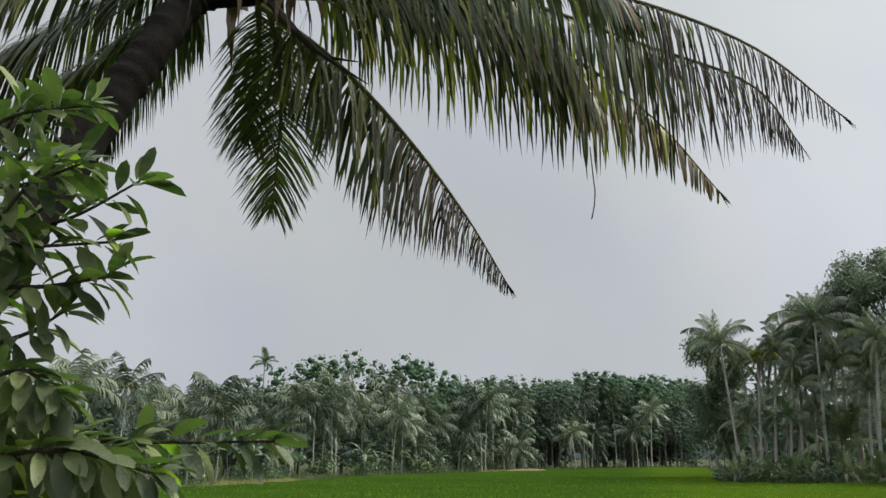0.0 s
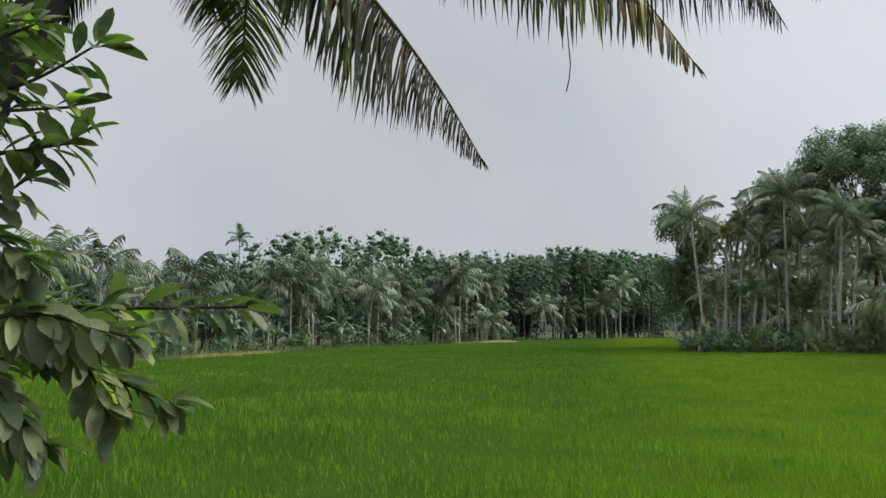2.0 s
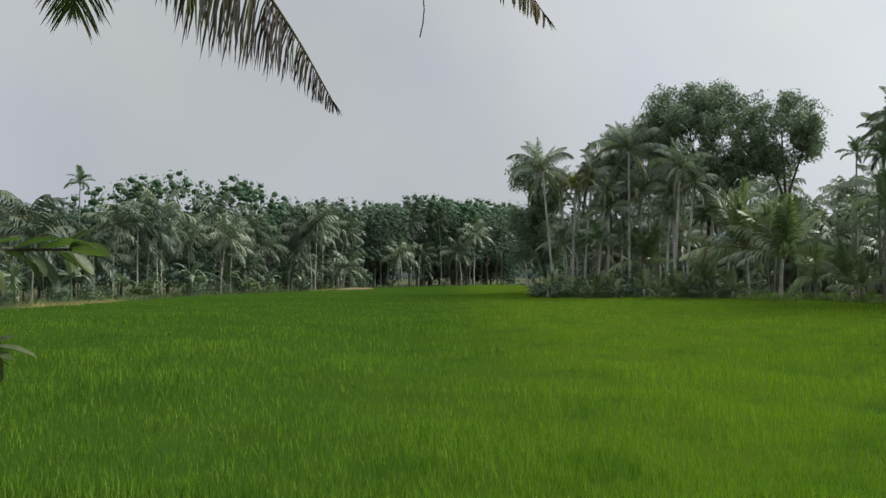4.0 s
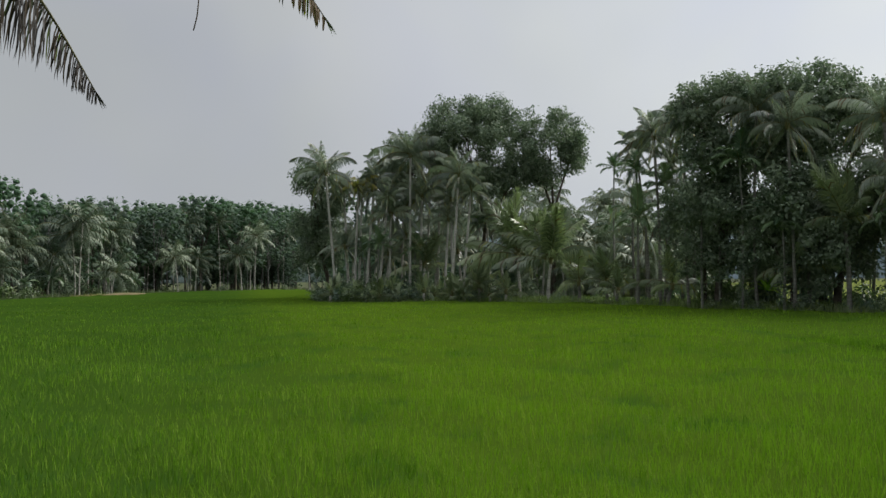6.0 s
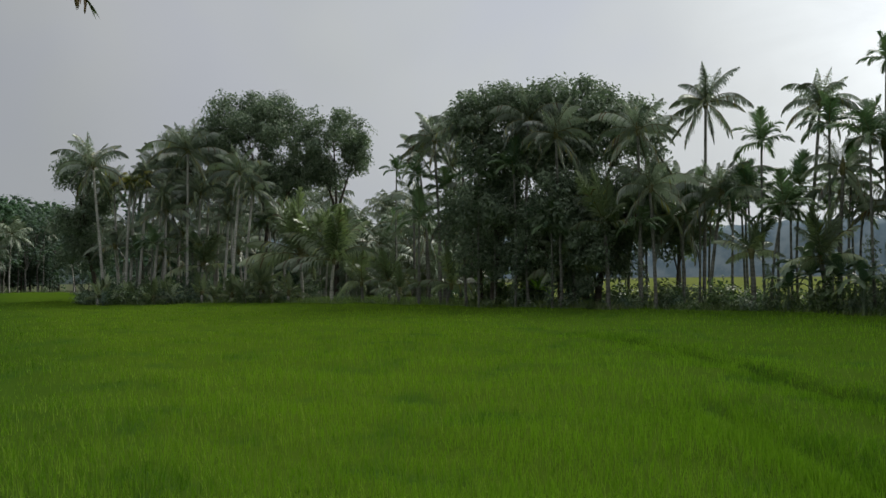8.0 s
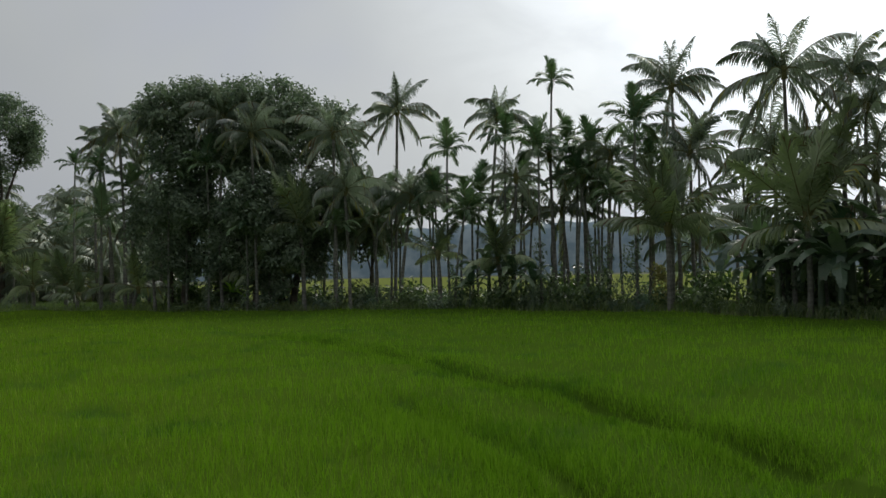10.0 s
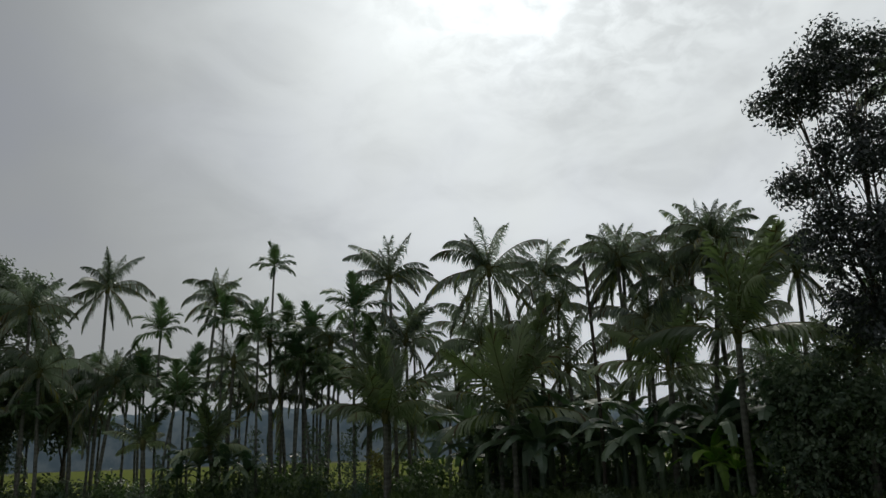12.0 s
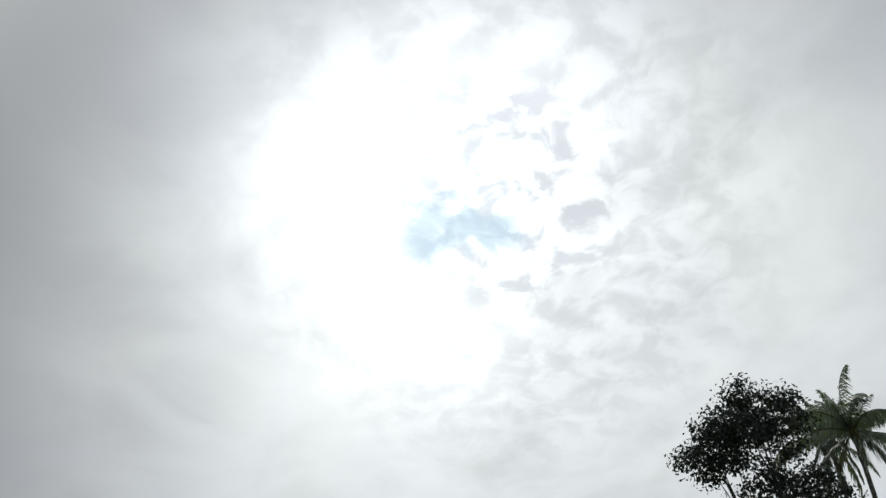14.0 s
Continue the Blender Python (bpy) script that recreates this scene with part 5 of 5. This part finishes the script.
CREEPERS = []
for k in range(3):
    c = [(rng.normal() * 0.1, rng.normal() * 0.1, z) for z in np.linspace(0.1, 1.0, 26)]
    CREEPERS.append(leaf_cloud("foliage", [(a * (1.3 - z * 0.6) * 2, b * (1.3 - z * 0.6) * 2, z * 3) for a, b, z in c], 0.15, 16, 0.16, BROAD, rng))


def creeper(x, y, tall, rnd):
    ob = thing("climbing_vine", x, y, 0.2, "dark leafy climber wrapped round a palm trunk", "vine", "climbers on the palm trunks")
    part("foliage", rnd.choice(CREEPERS), ob, Matrix.Rotation(rnd.uniform(0, 6.28), 4, "Z") @ Matrix.Diagonal((1, 1, tall / 3, 1)))


BANK = [Vector(p + (0,)) for p in [(25.0, 82)] + EDGE_EAST[:-1]]
rnd = random.Random(3)
for k in range(96):
    p, left = along(BANK, (k + rnd.random()) / 96)
    p = p + left * rnd.uniform(-0.1, 2.4)
    shrub(p.x, p.y, rnd.uniform(0.35, 0.6) if 47 < p.y < 66 else rnd.uniform(0.55, 1.05), rnd, rnd.uniform(0.7, 1.2))
for k in range(90):
    p, left = along(BANK, (k + rnd.random()) / 90)
    p = p + left * rnd.uniform(2.5, 8.0)
    gap_here = 20.0 < p.y < 31.0 or 11.5 < p.y < 17.0
    if 46 < p.y < 65 and k % 3:
        continue
    shrub(p.x, p.y, rnd.uniform(0.9, 1.3) if gap_here else rnd.uniform(0.8, 1.5) if p.y > 60 else rnd.uniform(1.1, 2.2), rnd, rnd.uniform(0.8, 1.3))
for x, y in ((45.4, 18.6), (45.0, 14.6), (46.0, 15.7), (46.1, 16.6), (43.9, 12.6), (45.2, 13.4), (44.6, 23.9), (45.7, 21.1), (41.4, 40.6), (43.6, 31.8), (41.8, 37.6), (42.1, 4.7)):
    creeper(x, y, rnd.uniform(2.2, 4.0), rnd)
for k in range(36):
    p, left = along([Vector((43.0, 8, 0)), Vector((38, 1.5, 0)), Vector((34.5, -4.5, 0)), Vector((29.5, -14, 0))], (k + rnd.random()) / 36)
    p = p + left * rnd.uniform(0.3, 3.5)
    banana(p.x, p.y, rnd.uniform(1.1, 1.9), rnd)
    p = p + left * rnd.uniform(1.5, 3.5)
    if k % 2:
        shrub(p.x, p.y, rnd.uniform(1.4, 2.4), rnd, rnd.uniform(0.9, 1.3))
for x, y, size in ((44.9, 20.2, 1.2), (44.6, 18.8, 1.0), (45.3, 21.9, 1.3), (44.2, 22.6, 0.9)):
    banana(x, y, size, rnd)
for x, y, size in ((43.4, 40.4, 0.75), (34.9, -4.3, 0.95), (34.2, -5.0, 0.8), (35.3, -5.6, 1.0)):
    banana(x, y, size, rnd, fresh=True)
# lower palms and small trees that close the grove behind
for k in range(54):
    p, left = along(BANK, (k + rnd.random()) / 54)
    p = p + left * rnd.uniform(3, 10)
    open_here = 20.0 < p.y < 31.0 or 12.5 < p.y < 17.0
    if k % 3 == 0:
        areca(p.x, p.y, 0.1, 0.1, rnd.uniform(5, 8.5), rnd.uniform(1.7, 2.2), rnd)
    elif not open_here and (30 < p.y < 56 or p.y < 12):
        coconut(p.x, p.y, rnd.uniform(-0.6, 0.6), rnd.uniform(-0.6, 0.6), rnd.uniform(3.2, 8.8), rnd.uniform(3.0, 4.0), rnd, fronds=18)
for k in range(15):
    p, left = along(BANK, (k + rnd.random()) / 15)
    p = p + left * rnd.uniform(5, 9)
    if 32.0 < p.y < 58.0:
        z = rnd.uniform(3.0, 6.0)
        broadleaf(p.x, p.y, [(p.x + rnd.uniform(-1, 1), p.y + rnd.uniform(-1, 1), z + rnd.uniform(-1.5, 1), 1.8, 1.6) for _ in range(3)], "small dark understorey tree among palms", rng, leaf=0.34, per=12, gap=1.0, trunk=0.12, group="understorey trees")

for x, y in ((33.6, -6.9), (32.0, -9.2)):
    broadleaf(x, y, [(x + rnd.uniform(-0.8, 0.8), y + rnd.uniform(-0.8, 0.8), z, 1.5, 1.3) for z in (1.8, 3.2, 4.4)], "small dark bushy tree under the palms", rng, leaf=0.24, per=14, gap=0.7, trunk=0.1, group="understorey trees")
for x, y in ((42.6, 44.6), (43.4, 43.4), (44.2, 42.2), (42.9, 41.6), (44.9, 43.9), (43.9, 45.2)):
    shrub(x, y, rnd.uniform(1.3, 1.9), rnd, rnd.uniform(0.9, 1.2))
for k in range(18):
    shrub(rnd.uniform(43.6, 46.5), 8 + 25 * (k + rnd.random()) / 18, rnd.uniform(0.9, 1.5), rnd, rnd.uniform(0.9, 1.4))
# lower palms and leafy growth between the trunks of the first grove
for x, y, z in ((30.0, 84, 6.0), (31.6, 87, 7.5), (33.8, 82.5, 5.2), (35.4, 80.0, 7.2), (36.8, 84.5, 6.2), (38.2, 79.0, 4.8), (39.6, 83, 7.0), (41.2, 79.5, 5.5), (43.0, 82, 6.6)):
    coconut(x, y, rnd.uniform(-0.6, 0.6), rnd.uniform(-0.6, 0.6), z, rnd.uniform(2.8, 3.6), rnd, fronds=16)
for k in range(26):
    shrub(rnd.uniform(30, 46), rnd.uniform(74, 90), rnd.uniform(1.2, 2.4), rnd, rnd.uniform(0.8, 1.3))
for k in range(26):
    p, left = along(BANK[:5], (k + rnd.random()) / 26)
    p = p + left * rnd.uniform(0.2, 2.2)
    if k % 3:
        shrub(p.x, p.y, rnd.uniform(0.7, 1.5), rnd, rnd.uniform(0.8, 1.2))
    else:
        coconut(p.x, p.y, 0, 0, rnd.uniform(0.6, 1.1), rnd.uniform(1.3, 2.0), rnd, young=True, fronds=9)
for x, y, z, long in ((32.6, 70.6, 1.2, 1.9), (34.6, 68.9, 1.0, 1.7), (36.6, 67.2, 1.5, 2.2), (38.4, 65.6, 1.1, 1.8), (41.2, 53.2, 1.3, 2.3), (30.2, 72.4, 1.0, 1.6)):
    coconut(x, y, 0, 0, z, long, rnd, young=True, fronds=9)
# a thicket at the grove's corner
for x, y in ((25.9, 80), (25.8, 78.5), (26.2, 77), (26.0, 75.6), (26.9, 74), (27.8, 72.8), (28.9, 72), (30.2, 71.4), (27.6, 76.4), (29.2, 74), (31.5, 71.2)):
    shrub(x, y, rnd.uniform(1.0, 1.5), rnd, rnd.uniform(0.8, 1.1))

# hedge of shrubs and bananas before the far wood
HEDGE = [Vector(p + (0,)) for p in [(-58, 38), (-33, 66), (-20.5, 84), (-15, 94), (-10, 106), (8, 139), (27, 168), (52, 171)]]
for k in range(96):
    p, left = along(HEDGE, (k + rnd.random()) / 96)
    p = p + left * rnd.uniform(0, 7)
    if p.x > 12 and k % 3:
        continue
    if k % 4 == 0:
        banana(p.x, p.y, rnd.uniform(0.9, 1.6), rnd)
    else:
        shrub(p.x, p.y, rnd.uniform(0.8, 2.0), rnd, rnd.uniform(0.8, 1.3))
FAR_LOW = []
for k in range(5):
    lobes = [(rng.uniform(-2.0, 2.0), rng.uniform(-2.0, 2.0), rng.uniform(1.0, 6.5), rng.uniform(1.2, 2.0), rng.uniform(1.0, 1.8)) for _ in range(7)]
    h = Heap()
    h.tube(curve([(0, 0, -0.3), (0.1, 0.1, 2), (0, 0, 5)], 5), [0.14, 0.12, 0.1, 0.08, 0.05], 6)
    FAR_LOW.append((h.mesh("trunk", [TREE_BARK]), puffy_crown("crown", lumps(lobes, rng)[::2], 0.6, 3.6, HAZED_LEAF, rng)))
for k in range(110):
    p, left = along(WOOD_LINE, (k + rnd.random()) / 110)
    p = p + left * (rnd.uniform(-0.5, 8) if p.x < 10 else rnd.uniform(7, 20))
    tree = thing("understorey_tree", p.x, p.y, 0.2, "dark low tree leafy to the ground in the far wood", "tree", "understorey of the far wood")
    size = rnd.uniform(0.6, 1.15)
    m = Matrix.Rotation(rnd.uniform(0, 6.28), 4, "Z") @ Matrix.Diagonal((size * 1.2, size * 1.2, size, 1))
    a, b = rnd.choice(FAR_LOW)
    part("trunk", a, tree, m)
    part("crown", b, tree, m)

for k in range(44):
    p, left = along(PLANTATION, (k + rnd.random()) / 44)
    p = p + left * rnd.uniform(9, 18)
    tree = thing("understorey_tree", p.x, p.y, 0.2, "dark low tree leafy to the ground in the far wood", "tree", "understorey of the far wood")
    size = rnd.uniform(0.9, 1.3)
    m = Matrix.Rotation(rnd.uniform(0, 6.28), 4, "Z") @ Matrix.Diagonal((size * 1.3, size * 1.3, size, 1))
    a, b = rnd.choice(FAR_LOW)
    part("trunk", a, tree, m)
    part("crown", b, tree, m)

for k in range(14):
    tree = thing("understorey_tree", rnd.uniform(30, 47), rnd.uniform(88, 104), 0.2, "dark low tree leafy to the ground behind the palms", "tree", "understorey behind the grove")
    size = rnd.uniform(0.6, 1.05)
    m = Matrix.Rotation(rnd.uniform(0, 6.28), 4, "Z") @ Matrix.Diagonal((size * 1.25, size * 1.25, size, 1))
    a, b = rnd.choice(FAR_LOW)
    part("trunk", a, tree, m)
    part("crown", b, tree, m)

for k in range(40):
    a, d = radians(20.5 + 23.5 * (k + rnd.random()) / 40), rnd.uniform(104, 128)
    tree = thing("understorey_tree", d * math.sin(a), d * math.cos(a), 0.2, "dark low tree leafy to the ground behind the palms", "tree", "understorey behind the grove")
    size = rnd.uniform(0.75, 1.1)
    m = Matrix.Rotation(rnd.uniform(0, 6.28), 4, "Z") @ Matrix.Diagonal((size * 1.4, size * 1.4, size, 1))
    a, b = rnd.choice(FAR_LOW)
    part("trunk", a, tree, m)
    part("crown", b, tree, m)


def bank_grass(line, n, width, tall, mat, label, seed):
    r = np.random.RandomState(seed)
    pick = random.Random(seed)
    pts = []
    for _ in range(n):
        p, left = along(line, pick.random())
        p = p + left * pick.uniform(-0.4, width)
        pts.append((p.x, p.y))
    a = np.array(pts)
    ob = new("bank_grass", blades("bank_grass", a[:, 0], a[:, 1], ground_height(a[:, 0], a[:, 1]) + 0.02, r.uniform(0.4, 1.0, n) * tall, np.full(n, 0.035), 0.9, mat, r))
    tagged(ob, label, "grass", kind="stuff")


bank_grass(BANK, 17000, 3.5, 0.75, WEED, "rough green weeds along the field bank", 5)
bank_grass(BANK[3:8], 16000, 13.0, 0.7, MEADOW, "pale green grass under and behind the palms", 10)
bank_grass(HEDGE, 6000, 3.0, 1.0, WEED, "rough green weeds along the far bank", 6)
bank_grass([Vector((7, 128, 0)), Vector((15, 140, 0))], 1800, 2.5, 0.7, STRAW, "patch of dry straw-coloured grass at the field edge", 7)
bank_grass([Vector((-19, 74, 0)), Vector((-14, 86, 0))], 1500, 1.6, 0.6, STRAW, "strip of dry straw-coloured grass at the field edge", 8)

# a withered shrub and some fresh broad-leaved growth in the row
dry_bush = thing("shrub", 45.2, 11.6, 0.2, "withered orange-brown shrub among the palms", "shrub")
part("foliage", leaf_cloud("foliage", lobe_centres([(0, 0, 1.2, 0.5, 1.0), (0.2, 0.3, 2.2, 0.4, 0.5)], rng, 0.4), 0.15, 9, 0.22, STRAW, rng), dry_bush)
bank_grass([Vector(p + (0,)) for p in EDGE_NEAR[1:5]], 5000, 1.6, 0.5, WEED, "low weeds on the near bank of the field", 9)


def bare_patch(x, y, long, wide, tall, turn):
    """A low flat mound of dry earth at the field edge."""
    n = 26
    us = np.linspace(-1, 1, n)
    X, Y = np.meshgrid(us, us, indexing="ij")
    edge = np.clip(1 - (X ** 2 + Y ** 2) ** 1.4 + 0.12 * np.sin(5 * X + 3 * Y) * np.sin(4 * Y), 0, 1)
    Z = tall * edge ** 0.6 + 0.03 * np.sin(17 * X) * np.sin(13 * Y) * (edge > 0)
    c, d = math.cos(turn), math.sin(turn)
    v = np.stack([x + c * X * long / 2 - d * Y * wide / 2, y + d * X * long / 2 + c * Y * wide / 2, Z], -1).reshape(-1, 3)
    k = np.arange(n * n).reshape(n, n)
    a, b, e, f = k[:-1, :-1].ravel(), k[1:, :-1].ravel(), k[1:, 1:].ravel(), k[:-1, 1:].ravel()
    me = array_mesh("earth_mound", v, np.concatenate([np.stack([a, b, e], 1), np.stack([a, e, f], 1)]), [DRY_EARTH])
    me.polygons.foreach_set("use_smooth", [True] * len(me.polygons))
    tagged(new("earth_mound", me), "low mound of pale dry earth at the field edge", "earth mound")


bare_patch(12.6, 131.0, 8.0, 5.0, 0.62, 0.4)
